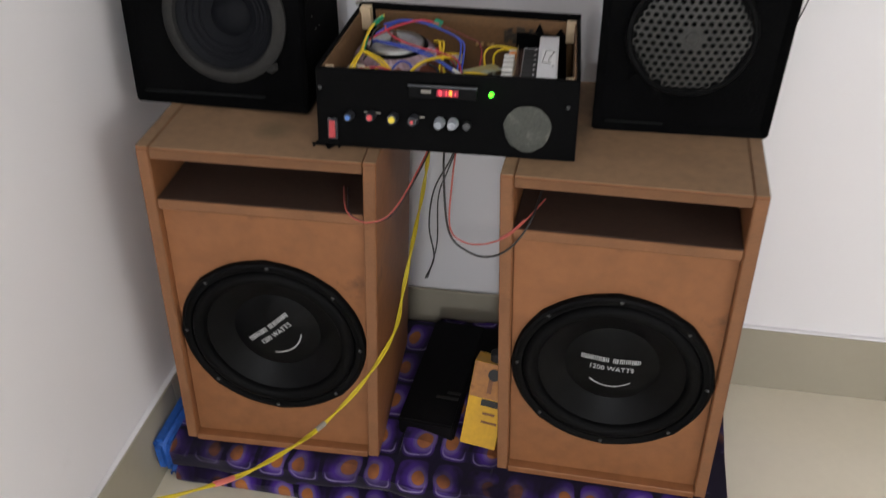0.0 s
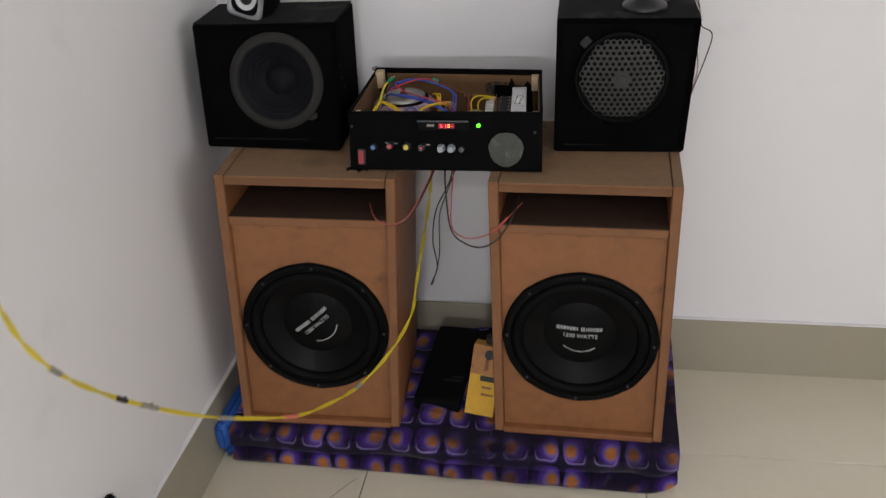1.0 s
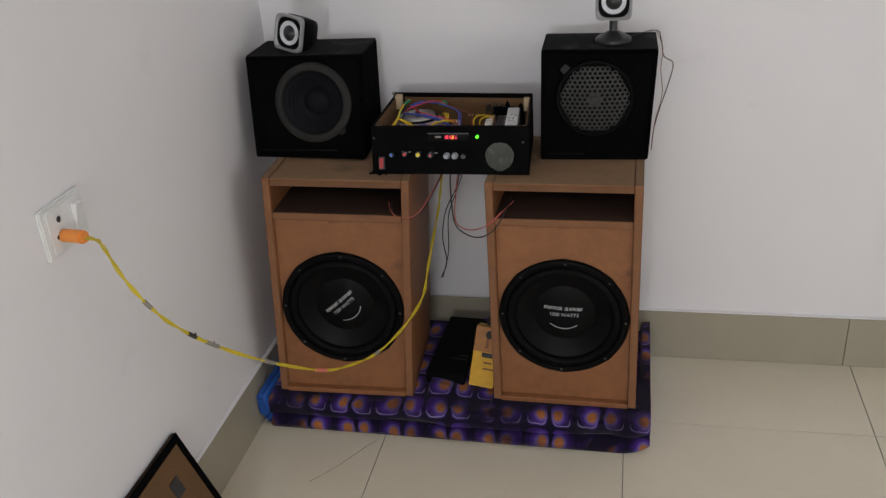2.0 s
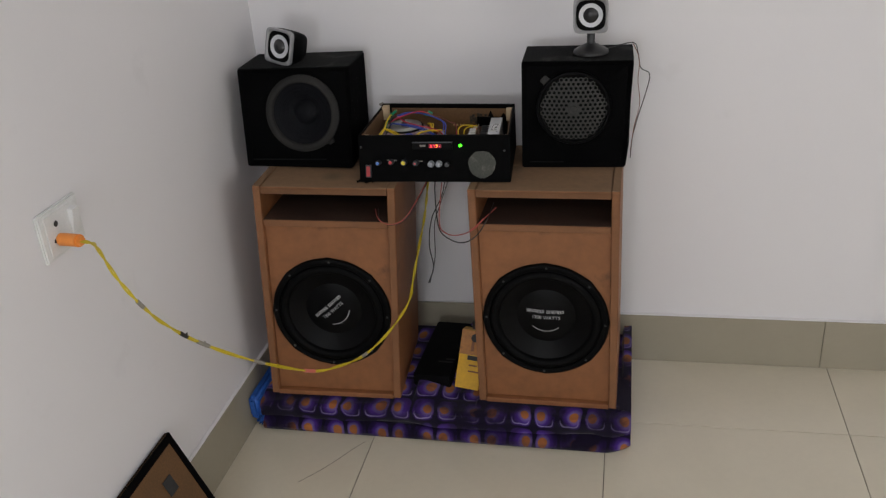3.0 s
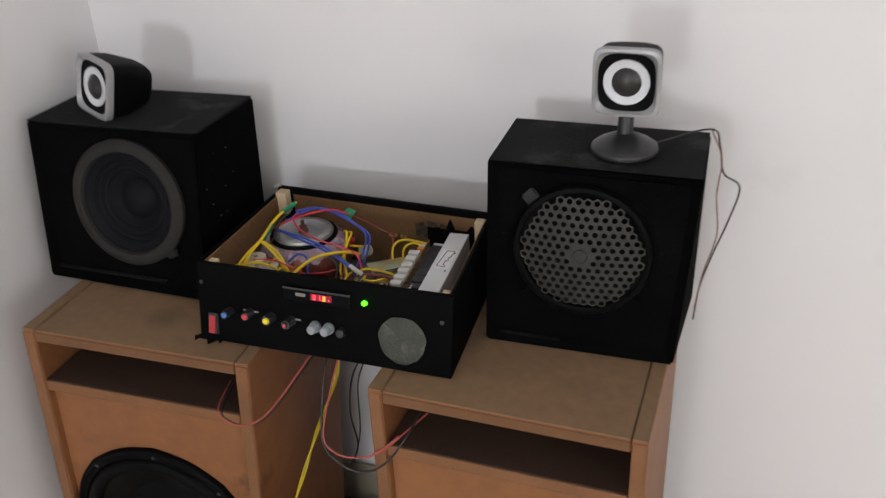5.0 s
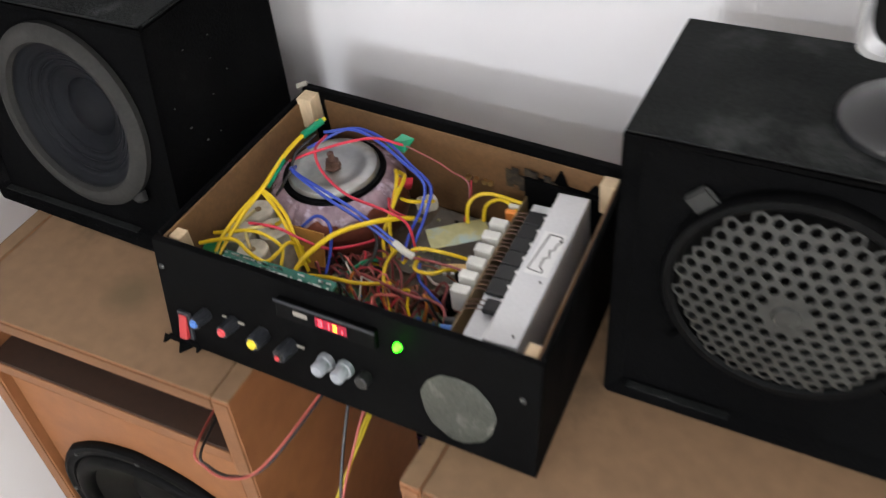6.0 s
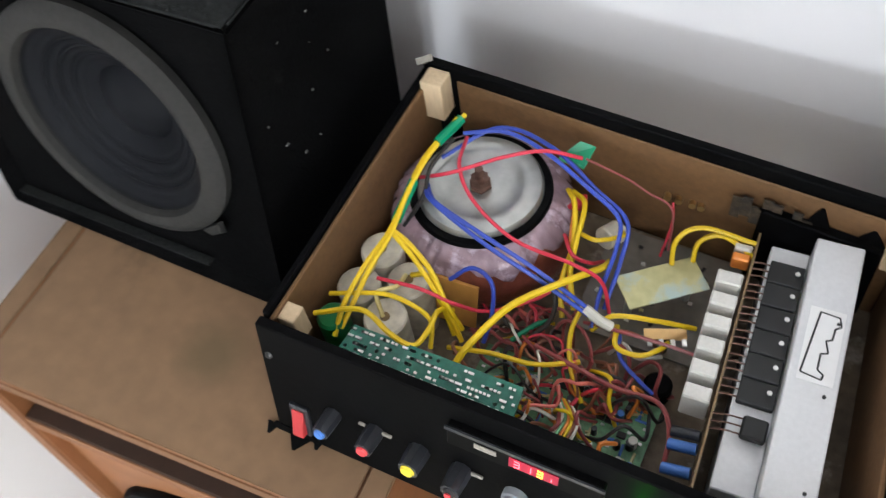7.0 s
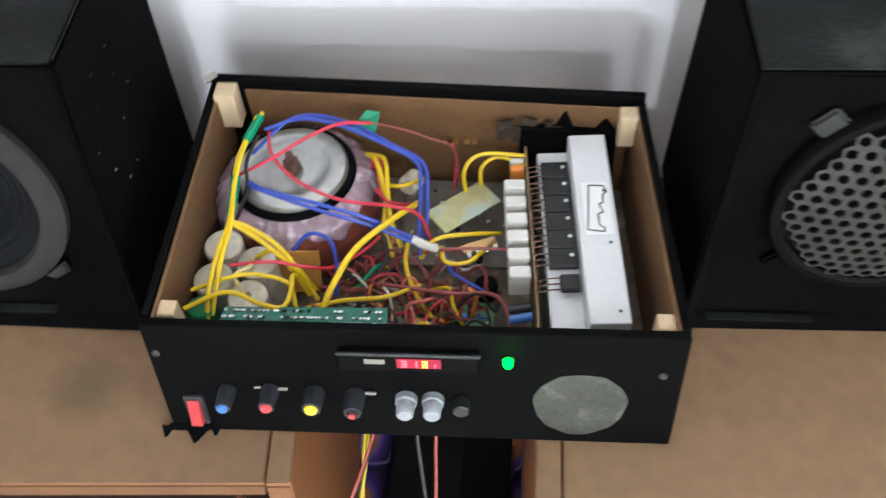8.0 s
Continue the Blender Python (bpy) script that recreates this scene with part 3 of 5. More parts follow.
def add_right_box():
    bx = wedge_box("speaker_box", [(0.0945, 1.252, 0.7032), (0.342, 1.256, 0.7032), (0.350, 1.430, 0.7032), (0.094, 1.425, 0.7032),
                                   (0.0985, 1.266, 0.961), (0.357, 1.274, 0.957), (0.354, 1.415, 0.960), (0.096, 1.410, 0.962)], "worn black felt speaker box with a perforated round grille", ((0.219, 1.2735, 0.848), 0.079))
    m = lean_pose(0.219, 1.2735, 0.848, 3.4, 1.4)
    ring = part("grille_frame", spin_bm([(0.078, 0.009), (0.081, 0.0115), (0.086, 0.011), (0.0885, 0.007), (0.0885, -0.001), (0.078, -0.001), (0.078, 0.009)], 64), RUBBER, bx, "round black grille frame", True, m)
    pitch, hole = 0.0112, 0.0039
    bm = bmesh.new()

    def lift(p):
        q = math.hypot(p[0], p[1]) / 0.08
        return (p[0], p[1], 0.0095 + 0.011 * max(0.0, 1 - q * q))

    for row in range(-9, 10):
        for col in range(-9, 10):
            cx, cy = (col + 0.5 * (row % 2)) * pitch, row * pitch * 0.866
            if math.hypot(cx, cy) > 0.0755:
                continue
            outer = [bm.verts.new(lift((cx + pitch / math.sqrt(3) * math.cos(radians(30 + 60 * k)), cy + pitch / math.sqrt(3) * math.sin(radians(30 + 60 * k))))) for k in range(6)]
            if math.hypot(cx, cy) < 0.012:
                bm.faces.new(outer)
                continue
            inner = [bm.verts.new(lift((cx + hole * math.cos(radians(30 + 60 * k)), cy + hole * math.sin(radians(30 + 60 * k))))) for k in range(6)]
            deep = [bm.verts.new(Vector(v.co) - Vector((0, 0, 0.0012))) for v in inner]
            for k in range(6):
                j = (k + 1) % 6
                bm.faces.new((outer[k], outer[j], inner[j], inner[k]))
                bm.faces.new((inner[k], inner[j], deep[j], deep[k]))
    bmesh.ops.remove_doubles(bm, verts=bm.verts, dist=0.0002)
    part("grille", bm, GRILLE, ring, "domed metal grille with round holes")
    part("badge", spin_bm([(0, 0.0225), (0.008, 0.0222), (0.0095, 0.0205), (0.0095, 0.019)], 20), GRILLE, ring, "", True)
    part("cone", spin_bm([(0.079, 0.002), (0.060, -0.002), (0.03, -0.006), (0, -0.004)], 40), CONE, ring, "", True)
    for a, mat in ((45, FELT), (135, DUST), (225, FELT), (315, FELT)):
        tab = box_bm(0.080, 0.103, -0.010, 0.010, 0.001, 0.006, bevel=0.002, seg=2)
        part("fixing_tab", tab, mat, ring, "", False, pose(0, 0, 0, 0, 0, a))
    part("dusty_ledge", box_bm(0.113, 0.195, 1.2550, 1.2620, 0.7160, 0.7170, bevel=0.0003), DUSTY_FELT, bx, "dust lying on the front ledge")
    rng = random.Random(4)
    for k in range(11):
        chips = bmesh.new()
        z = rng.uniform(0.74, 0.94)
        y = 1.266 + (z - 0.7) * 0.06 + rng.uniform(0, 0.05)
        s = rng.uniform(0.0003, 0.0011)
        side = 0.0965 + 0.0135 * (z - 0.7022)
        put_box(chips, side - 0.0010, side + 0.004, y, y + s, z, z + s * rng.uniform(0.6, 2))
        part("paint_chip", chips, CHIPPED, bx, "small pale chip in the felt")


def satellite(name, m, label, stand):
    """A small square speaker: silver bezel, black face, pale ring cone, tapered black body."""
    sat = thing(name, m, label, "speaker", "satellite speakers")

    def rounded(half, z, k=4.0, n=40):
        return [(half * math.copysign(abs(math.cos(2 * math.pi * i / n)) ** (2 / k), math.cos(2 * math.pi * i / n)),
                 half * 1.03 * math.copysign(abs(math.sin(2 * math.pi * i / n)) ** (2 / k), math.sin(2 * math.pi * i / n)), z) for i in range(n)]

    def loft(rings, cap0=True, cap1=True):
        bm = bmesh.new()
        vs = [[bm.verts.new(p) for p in r] for r in rings]
        for a, b in zip(vs, vs[1:]):
            for i in range(len(a)):
                bm.faces.new((a[i], a[(i + 1) % len(a)], b[(i + 1) % len(a)], b[i]))
        if cap0:
            bm.faces.new(vs[0][::-1])
        if cap1:
            bm.faces.new(vs[-1])
        return bm

    part("bezel", loft([rounded(0.042, -0.009, 7), rounded(0.0425, -0.004, 7), rounded(0.0415, 0.001, 7), rounded(0.038, 0.002, 6), rounded(0.0355, -0.003, 3.6)], False, False), SILVER, sat, "silver plastic bezel", True, FACE)
    part("face_plate", loft([rounded(0.0362, -0.0032, 3.6), rounded(0.030, -0.005, 2.4)], False, True), RUBBER, sat, "black face plate", False, FACE)
    part("cone", spin_bm([(0.029, -0.0045), (0.0285, -0.003), (0.026, -0.004), (0.018, -0.0048)], 40), PALE_CONE, sat, "pale ring cone", True, FACE)
    part("dust_cap", spin_bm([(0, 0.003), (0.008, 0.002), (0.014, -0.001), (0.0185, -0.0045)], 32), BLACK_PLASTIC, sat, "glossy black dust cap", True, FACE)
    part("body", loft([rounded(0.0412, -0.0085, 7), rounded(0.039, -0.040, 6), rounded(0.030, -0.075, 4), rounded(0.022, -0.085, 4)]), RUBBER, sat, "tapered black body", True, FACE)
    if stand:
        part("stem", tube_bm([(0, 0.026, -0.036), (0, 0.020, -0.052), (0, 0.016, -0.075)], 0.010, 14), BLACK_PLASTIC, sat, "", True)
        part("foot", spin_bm([(0, 0.026), (0.010, 0.025), (0.022, 0.019), (0.036, 0.012), (0.0425, 0.007), (0.0435, 0.004), (0.0430, 0.0), (0, 0)], 40), BLACK_PLASTIC, sat, "round black foot", True, pose(0, 0.016, -0.0942))
    return sat


def add_cloth():
    """A folded printed cloth over a low support: soft front with a crease, puckers and a bulge at its end."""
    cl = thing("printed_cloth", pose(0, 0, 0), "folded purple cloth with orange oval print under the cabinets", "cloth")
    nx, prof = 190, []
    for z in (0.0, 0.008, 0.018, 0.028, 0.036, 0.042, 0.047, 0.053, 0.062, 0.072, 0.082, 0.092):
        crease = -0.016 * math.exp(-((z - 0.043) / 0.008) ** 2)
        prof.append((1.062 - 0.012 * math.sin(min(1, z / 0.04) * math.pi) * 0.8 - crease - (0.008 if z > 0.05 else 0), z))
    prof += [(1.060, 0.099), (1.066, 0.1035)] + [(1.075 + 0.0142 * k, 0.1045) for k in range(29)] + [(1.486, 0.09), (1.49, 0.05), (1.49, 0.0)]
    bm = bmesh.new()
    rows = []
    x0, x1 = -0.618, 0.371
    for j, (y, z) in enumerate(prof):
        row = []
        for i in range(nx + 1):
            x = x0 + (x1 - x0) * i / nx
            p = Vector((x, y, z))
            front = 1.0 if y < 1.07 else 0.0
            n = noise.noise(Vector((x * 9, z * 14, y * 6)))
            n2 = noise.noise(Vector((x * 26, z * 30 + 5, y * 12)))
            end = max(0.0, (x - 0.30) / 0.071)
            p.y += front * (0.016 * n + 0.006 * n2) * min(1, z / 0.02) + (end * end * 0.035 if y < 1.10 else 0)
            p.y -= 0.010 * (x + 0.1) * front
            gap = -0.195 < x < -0.025
            open_top = z > 0.095 and (gap or x > 0.337 or y < 1.095)
            if open_top:
                p.z += (0.010 * n + 0.003 * n2) * (1.6 if gap else 0.6) + (0.012 if gap and y > 1.12 else 0) - (0.004 if y < 1.095 else 0)
            elif z > 0.1:
                p.z += 0.0015
            if x > 0.345 and z > 0.09 and y > 1.2:
                p.z += 0.03 * min(1, (y - 1.2) / 0.2)
            if z < 0.004:
                p.z = 0.001
            p.z = max(0.001, p.z * (0.93 + 0.07 * min(1, (x - x0) / 0.1)))
            row.append(bm.verts.new(p))
        rows.append(row)
    for a, b in zip(rows, rows[1:]):
        for i in range(nx):
            bm.faces.new((a[i], a[i + 1], b[i + 1], b[i]))
    for side in (0, nx):
        bm.faces.new([r[side] for r in rows])
    part("drape", bm, CLOTH, cl, "", True)
    mat_end = thing("folded_mat", pose(0, 0, 0), "bright blue folded foam mat end beside the cloth", "mat")
    for z0, z1, out in ((0.034, 0.108, 0.0), (0.002, 0.032, 0.010)):
        part("fold", box_bm(-0.655 + out, -0.6195, 1.055 + out, 1.43, z0, z1, bevel=0.012, seg=3), BLUE_MAT, mat_end, "", True)


def add_gap_things():
    box = thing("carton", pose(-0.058, 1.142, 0.116, -24, 6, -4), "yellow printed carton leaning between the cabinets", "carton")
    part("body", box_bm(-0.034, 0.030, 0, 0.05, 0, 0.158, bevel=0.001), YELLOW_BOX, box)
    part("top_band", box_bm(-0.0335, 0.0295, -0.0008, 0, 0.092, 0.1575), BROWN_PRINT, box, "brown printed band")
    part("dark_panel", box_bm(-0.010, 0.029, -0.0012, 0, 0.078, 0.090), INK, box, "black printed bar")
    part("round_mark", spin_bm([(0, 0.001), (0.011, 0.001), (0.011, 0)], 20), INK, box, "dark printed disc", False, pose(0.004, -0.001, 0.138) @ FACE)
    for z, w in ((0.062, 0.022), (0.046, 0.028), (0.102, 0.008)):
        part("print_bar", box_bm(-0.004, -0.004 + w, -0.001, 0, z, z + (0.026 if w < 0.01 else 0.004)), WOOD_EDGE, box, "small printed bar")
    dark = thing("black_carton", pose(-0.112, 1.318, 0.107, 0, 0, -3), "black carton with pale printed bars lying on the cloth", "carton")
    part("body", box_bm(-0.086, 0.016, -0.165, 0.115, 0, 0.038, bevel=0.003, seg=2), SACK, dark)
    part("lid_flap", box_bm(0.0165, 0.078, -0.052, 0.115, 0.004, 0.036, bevel=0.003, seg=2), SACK, dark)
    for x0, x1, y in ((-0.032, 0.010, -0.100), (-0.014, 0.012, -0.086)):
        part("print_bar", box_bm(x0, x1, y, y + 0.007, 0.038, 0.0386), GREY_FOAM, dark, "small pale printed bar")
    cup = thing("bottle_cap", pose(-0.034, 1.211, 0.277), "small black round cap on the yellow carton", "cap")
    part("cap", cyl_bm(0.012, -0.012, 0.006, 18, 0.002), BLACK_PLASTIC, cup, "", True)


def add_wall_socket():
    so = thing("wall_socket", pose(LEFT_X, 0.515, 0.866, 0, 0, 0), "white plastic switched wall socket with raised rocker", "socket")
    part("plate", box_bm(0, 0.009, -0.062, 0.062, -0.046, 0.046, bevel=0.003, seg=2), WHITE, so)
    part("insert", box_bm(0.0092, 0.0115, -0.048, 0.048, -0.038, 0.038, bevel=0.0008), WHITE, so)
    part("rocker", hull_bm([(0.0117, 0.020, -0.020), (0.0117, 0.044, -0.020), (0.0117, 0.044, 0.028), (0.0117, 0.020, 0.028),
                            (0.015, 0.021, -0.019), (0.015, 0.043, -0.019), (0.024, 0.043, 0.027), (0.024, 0.021, 0.027)], 0.001), WHITE, so, "raised white rocker")
    for y, z, r in ((-0.018, 0.017, 0.0058), (-0.030, -0.012, 0.004), (-0.006, -0.012, 0.004)):
        part("pin_hole", cyl_bm(r, 0.0, 0.0006, 14), INK, so, "dark pin hole", False, pose(0.0117, y, z, 0, 90))


def add_cord():
    cord = thing("power_cord", pose(0, 0, 0), "yellow twisted two-core cord with taped joints, orange plug", "power cord")
    plug = part("plug", tube_bm([(-0.650, 0.497, 0.852), (-0.634, 0.494, 0.853), (-0.620, 0.491, 0.854), (-0.607, 0.487, 0.855)], 0.0120, 12), ORANGE_P, cord, "orange plug pushed into the socket", True)
    part("plug_nose", tube_bm([(-0.609, 0.4875, 0.855), (-0.600, 0.485, 0.855)], 0.008, 10), ORANGE_P, plug, "", True)
    path = [(-0.602, 0.485, 0.855), (-0.562, 0.460, 0.864), (-0.530, 0.428, 0.865), (-0.490, 0.394, 0.841), (-0.468, 0.388, 0.812), (-0.460, 0.408, 0.770), (-0.458, 0.453, 0.711), (-0.435, 0.520, 0.630), (-0.385, 0.617, 0.530),
            (-0.335, 0.775, 0.402), (-0.300, 0.860, 0.360), (-0.262, 0.948, 0.338), (-0.215, 1.030, 0.362), (-0.186, 1.110, 0.395), (-0.183, 1.170, 0.436), (-0.178, 1.230, 0.490), (-0.176, 1.310, 0.540), (-0.166, 1.330, 0.620), (-0.154, 1.300, 0.700)]
    line = smooth_line(path, 16)
    for ph in (0, math.pi):
        pts = []
        for i, p in enumerate(line):
            d = (line[min(i + 1, len(line) - 1)] - line[max(i - 1, 0)]).normalized()
            s = d.cross(Vector((0.3, 0.2, 0.93))).normalized()
            u = d.cross(s)
            a = ph + i * 0.22
            k = 0.0018
            pts.append(p + k * (math.cos(a) * s + math.sin(a) * u))
        part("core", tube_bm(pts, 0.0018, 6, 1), CORD, cord, "", True)
    for k, mat, n in ((74, TAPE, 7), (104, W_BLACK, 4), (111, TAPE, 5), (128, TAPE, 4), (142, W_PINK, 5), (174, TAPE, 4)):
        part("tape", tube_bm(line[k:k + n], 0.0040, 8, 1), mat, cord, "wrapped tape joint", True)
    part("tape_tail", tube_bm([line[107], line[107] + Vector((0.004, -0.004, 0.011))], 0.0016, 5), W_BLACK, cord)
    part("tape_tail", tube_bm([line[114], line[114] + Vector((0.001, -0.003, 0.011))], 0.0014, 5), TAPE, cord)


def add_loose_wires():
    def wire(label, mat, r, *pts):
        t = thing("speaker_wire", pose(0, 0, 0), label, "wire", "loose wires")
        part("wire", tube_bm(pts, r, 6, 8), mat, t, "", True)

    red = "thin pinkish red speaker wire hanging below the amplifier"
    black = "thin black speaker wire hanging below the amplifier"
    wire(red, W_SPEAKER, 0.0013, (-0.262, 1.16, 0.628), (-0.238, 1.090, 0.638), (-0.224, 1.082, 0.627), (-0.200, 1.083, 0.622), (-0.172, 1.100, 0.632), (-0.146, 1.16, 0.668), (-0.128, 1.25, 0.704))
    wire(black, W_BLACK, 0.0014, (-0.255, 1.16, 0.628), (-0.234, 1.092, 0.634), (-0.222, 1.085, 0.6245), (-0.200, 1.088, 0.6185), (-0.170, 1.105, 0.629), (-0.143, 1.17, 0.668), (-0.126, 1.25, 0.704))
    wire(red, W_SPEAKER, 0.0013, (-0.094, 1.20, 0.704), (-0.094, 1.150, 0.660), (-0.090, 1.105, 0.612), (-0.070, 1.098, 0.592), (-0.040, 1.100, 0.590), (-0.008, 1.105, 0.603), (0.018, 1.118, 0.6265), (0.040, 1.16, 0.636))
    wire(red, W_SPEAKER, 0.0021, (-0.018, 1.103, 0.598), (0.000, 1.107, 0.612), (0.016, 1.114, 0.6275))
    wire(black, W_BLACK, 0.0016, (-0.112, 1.20, 0.704), (-0.108, 1.160, 0.672), (-0.092, 1.105, 0.605), (-0.062, 1.092, 0.580), (-0.030, 1.094, 0.573), (0.000, 1.100, 0.590), (0.024, 1.116, 0.625), (0.034, 1.17, 0.645))
    wire("thin black wire drooping against the wall", W_BLACK, 0.0015, (-0.108, 1.33, 0.704), (-0.128, 1.34, 0.600), (-0.165, 1.345, 0.520), (-0.178, 1.348, 0.440), (-0.172, 1.35, 0.370), (-0.190, 1.35, 0.320))
    wire("thin black wire drooping against the wall", W_BLACK, 0.0013, (-0.118, 1.34, 0.704), (-0.112, 1.35, 0.640), (-0.140, 1.35, 0.560), (-0.160, 1.352, 0.500), (-0.166, 1.352, 0.40), (-0.186, 1.352, 0.32))
    wire("thin black wire loop below the amplifier", W_BLACK, 0.0012, (-0.105, 1.30, 0.704), (-0.088, 1.305, 0.655), (-0.060, 1.31, 0.645), (-0.030, 1.315, 0.665), (-0.016, 1.32, 0.704))
    wire("thin black satellite speaker wire beside the box", W_BLACK, 0.0012, (0.285, 1.345, 0.967), (0.352, 1.415, 0.966), (0.366, 1.425, 0.940), (0.374, 1.43, 0.900), (0.396, 1.43, 0.882), (0.387, 1.43, 0.832), (0.370, 1.435, 0.770), (0.358, 1.44, 0.715), (0.354, 1.44, 0.660))
    wire("thin black satellite speaker wire beside the box", W_BROWN, 0.0009, (0.353, 1.418, 0.966), (0.370, 1.425, 0.922), (0.368, 1.43, 0.868), (0.374, 1.43, 0.808), (0.361, 1.435, 0.742), (0.354, 1.44, 0.68))


def add_board():
    bd = thing("board", pose(-0.5275, 0.67, 0.0, 0, -22.8, 0), "brown hardboard panel with black taped edges leaning on the wall", "board")
    h, w, b = 0.315, 0.42, 0.018
    part("panel", box_bm(-0.010, 0, -w, 0, 0, h, bevel=0.001), INNER, bd)
    for lim in ((0.0, b, -w, 0), (h - b, h, -w, 0), (b, h - b, -b, 0), (b, h - b, -w, -w + b)):
        part("edge_tape", box_bm(-0.012, 0.0015, lim[2], lim[3], lim[0], lim[1], bevel=0.0006), PAINT, bd, "black edging tape")
    part("dark_patch", box_bm(0.0005, 0.003, -0.105, -0.072, h - 0.10, h - 0.062, bevel=0.0005), INK, bd, "small black patch")


def add_window(name, m, w, h, label):
    win = thing(name, m, label, "window", kind="structure")
    a, b, f = w / 2, h / 2, 0.04
    part("pane", box_bm(-a, a, -0.004, 0.0, -b, b), LAMP_GLOW, win, "bright pane")
    for lim in ((-a - f, a + f, b + 0.002, b + f), (-a - f, a + f, -b - f, -b - 0.002), (-a - f, -a - 0.002, -b - 0.0015, b + 0.0015), (a + 0.002, a + f, -b - 0.0015, b + 0.0015)):
        part("window_frame", box_bm(lim[0], lim[1], -0.012, 0.012, lim[2], lim[3], bevel=0.002), WHITE, win)


# ---- the open amplifier ----
A_FL, A_FR, A_BR, A_BL = Vector((-0.290, 1.174)), Vector((0.078, 1.177)), Vector((0.063, 1.400)), Vector((-0.292, 1.416))
A_Z0, A_Z1, A_SLOPE = 0.7040, 0.814, 0.212


def front_point(x, z, out=0.0):
    """A point on the leaning front panel."""
    y = 1.174 + 0.008 * (x + 0.29) - A_SLOPE * (A_Z1 - z)
    return Vector((x, y - out, z + out * A_SLOPE))


def front_pose(x, z, out=0.0):
    return Matrix.Translation(front_point(x, z, out)) @ pose(0, 0, 0, 90 - 12, 0, 0.5)


def add_amplifier():
    amp = thing("amplifier", pose(0, 0, 0), "home-made black wooden amplifier with open top, wires and boards showing", "amplifier")
    lo = A_SLOPE * (A_Z1 - A_Z0)

    def wall(name, a, b, inner, thick, mat, z0, z1, drop=0.0, label=""):
        """A panel from a to b, thickened towards inner; drop leans its foot towards -y."""
        d = (b - a).normalized()
        n = Vector((-d.y, d.x))
        if n.dot(inner - a) < 0:
            n = -n
        a2, b2 = a + n * thick, b + n * thick
        k0 = drop * (A_Z1 - z0) / (A_Z1 - A_Z0)
        k1 = drop * (A_Z1 - z1) / (A_Z1 - A_Z0)
        low = [(p.x, p.y - k0, z0) for p in (a, b, b2, a2)]
        top = [(p.x, p.y - k1, z1) for p in (a, b, b2, a2)]
        return part(name, hull_bm(low + top, 0.0008), mat, amp, label)

    mid = (A_FL + A_FR + A_BL + A_BR) / 4
    t = 0.007
    wall("front_panel", A_FL, A_FR, mid, t, PAINT, A_Z0, A_Z1 - 0.001, lo, "black painted front panel")
    wall("back_panel", A_BL, A_BR, mid, t, PAINT, A_Z0, A_Z1 + 0.006, 0, "black painted back panel")
    ins = 0.0075
    for x0, x1, xb0, xb1, top in ((A_FL.x, A_FL.x + 0.005, A_BL.x, A_BL.x + 0.005, 0.0), (A_FR.x - 0.005, A_FR.x, A_BR.x - 0.005, A_BR.x, 0.002)):
        yf, yb = A_FL.y + ins + 0.0015, (A_BL.y if x0 < 0 else A_BR.y) - ins
        part("side_panel", hull_bm([(x0, yf - lo, A_Z0), (x1, yf - lo, A_Z0), (xb1, yb, A_Z0), (xb0, yb, A_Z0), (x0, yf, A_Z1 + top), (x1, yf, A_Z1 + top), (xb1, yb, A_Z1 + top), (xb0, yb, A_Z1 + top)], 0.0008), PAINT, amp, "black painted side panel")
    wall("lining", A_FL + Vector((0.0055, ins)), A_BL + Vector((0.0055, -ins)), mid, 0.003, INNER, A_Z0 + 0.007, A_Z1 - 0.003, 0, "raw brown hardboard lining")
    wall("lining", A_FR + Vector((-0.0055, ins)), A_BR + Vector((-0.0055, -ins)), mid, 0.003, INNER, A_Z0 + 0.007, A_Z1 - 0.002, 0, "raw brown hardboard lining")
    wall("lining", A_BL + Vector((0.028, -0.0075)), A_BR + Vector((-0.009, -0.0075)), mid, 0.002, INNER, A_Z0 + 0.007, A_Z1 - 0.004, 0, "raw brown hardboard lining")
    part("base_panel", hull_bm([(A_FL.x + 0.005, A_FL.y - lo + t + 0.001, A_Z0 + 0.0005), (A_FR.x - 0.005, A_FR.y - lo + t + 0.001, A_Z0 + 0.0005), (A_BR.x - 0.005, A_BR.y - t - 0.001, A_Z0 + 0.0005), (A_BL.x + 0.005, A_BL.y - t - 0.001, A_Z0 + 0.0005),
                                (A_FL.x + 0.005, A_FL.y - lo + t + 0.001, A_Z0 + 0.006), (A_FR.x - 0.005, A_FR.y - lo + t + 0.001, A_Z0 + 0.006), (A_BR.x - 0.005, A_BR.y - t - 0.001, A_Z0 + 0.006), (A_BL.x + 0.005, A_BL.y - t - 0.001, A_Z0 + 0.006)]), BASE, amp, "dusty grey hardboard base")
    for x, y, z1, w in ((-0.2765, 1.192, 0.808, 0.013), (0.0640, 1.193, 0.808, 0.013), (0.0500, 1.3825, 0.814, 0.014), (-0.2770, 1.3985, 0.818, 0.017)):
        part("corner_block", box_bm(x - w / 2, x + w / 2, y - w / 2, y + w / 2, 0.782, z1, bevel=0.0008), PINE, amp, "pale pine corner block")
    part("tape_scrap", tube_bm([(-0.296, 1.4075, 0.818), (-0.286, 1.4130, 0.821)], 0.0035, 4), TAPE, amp, "torn grey tape")

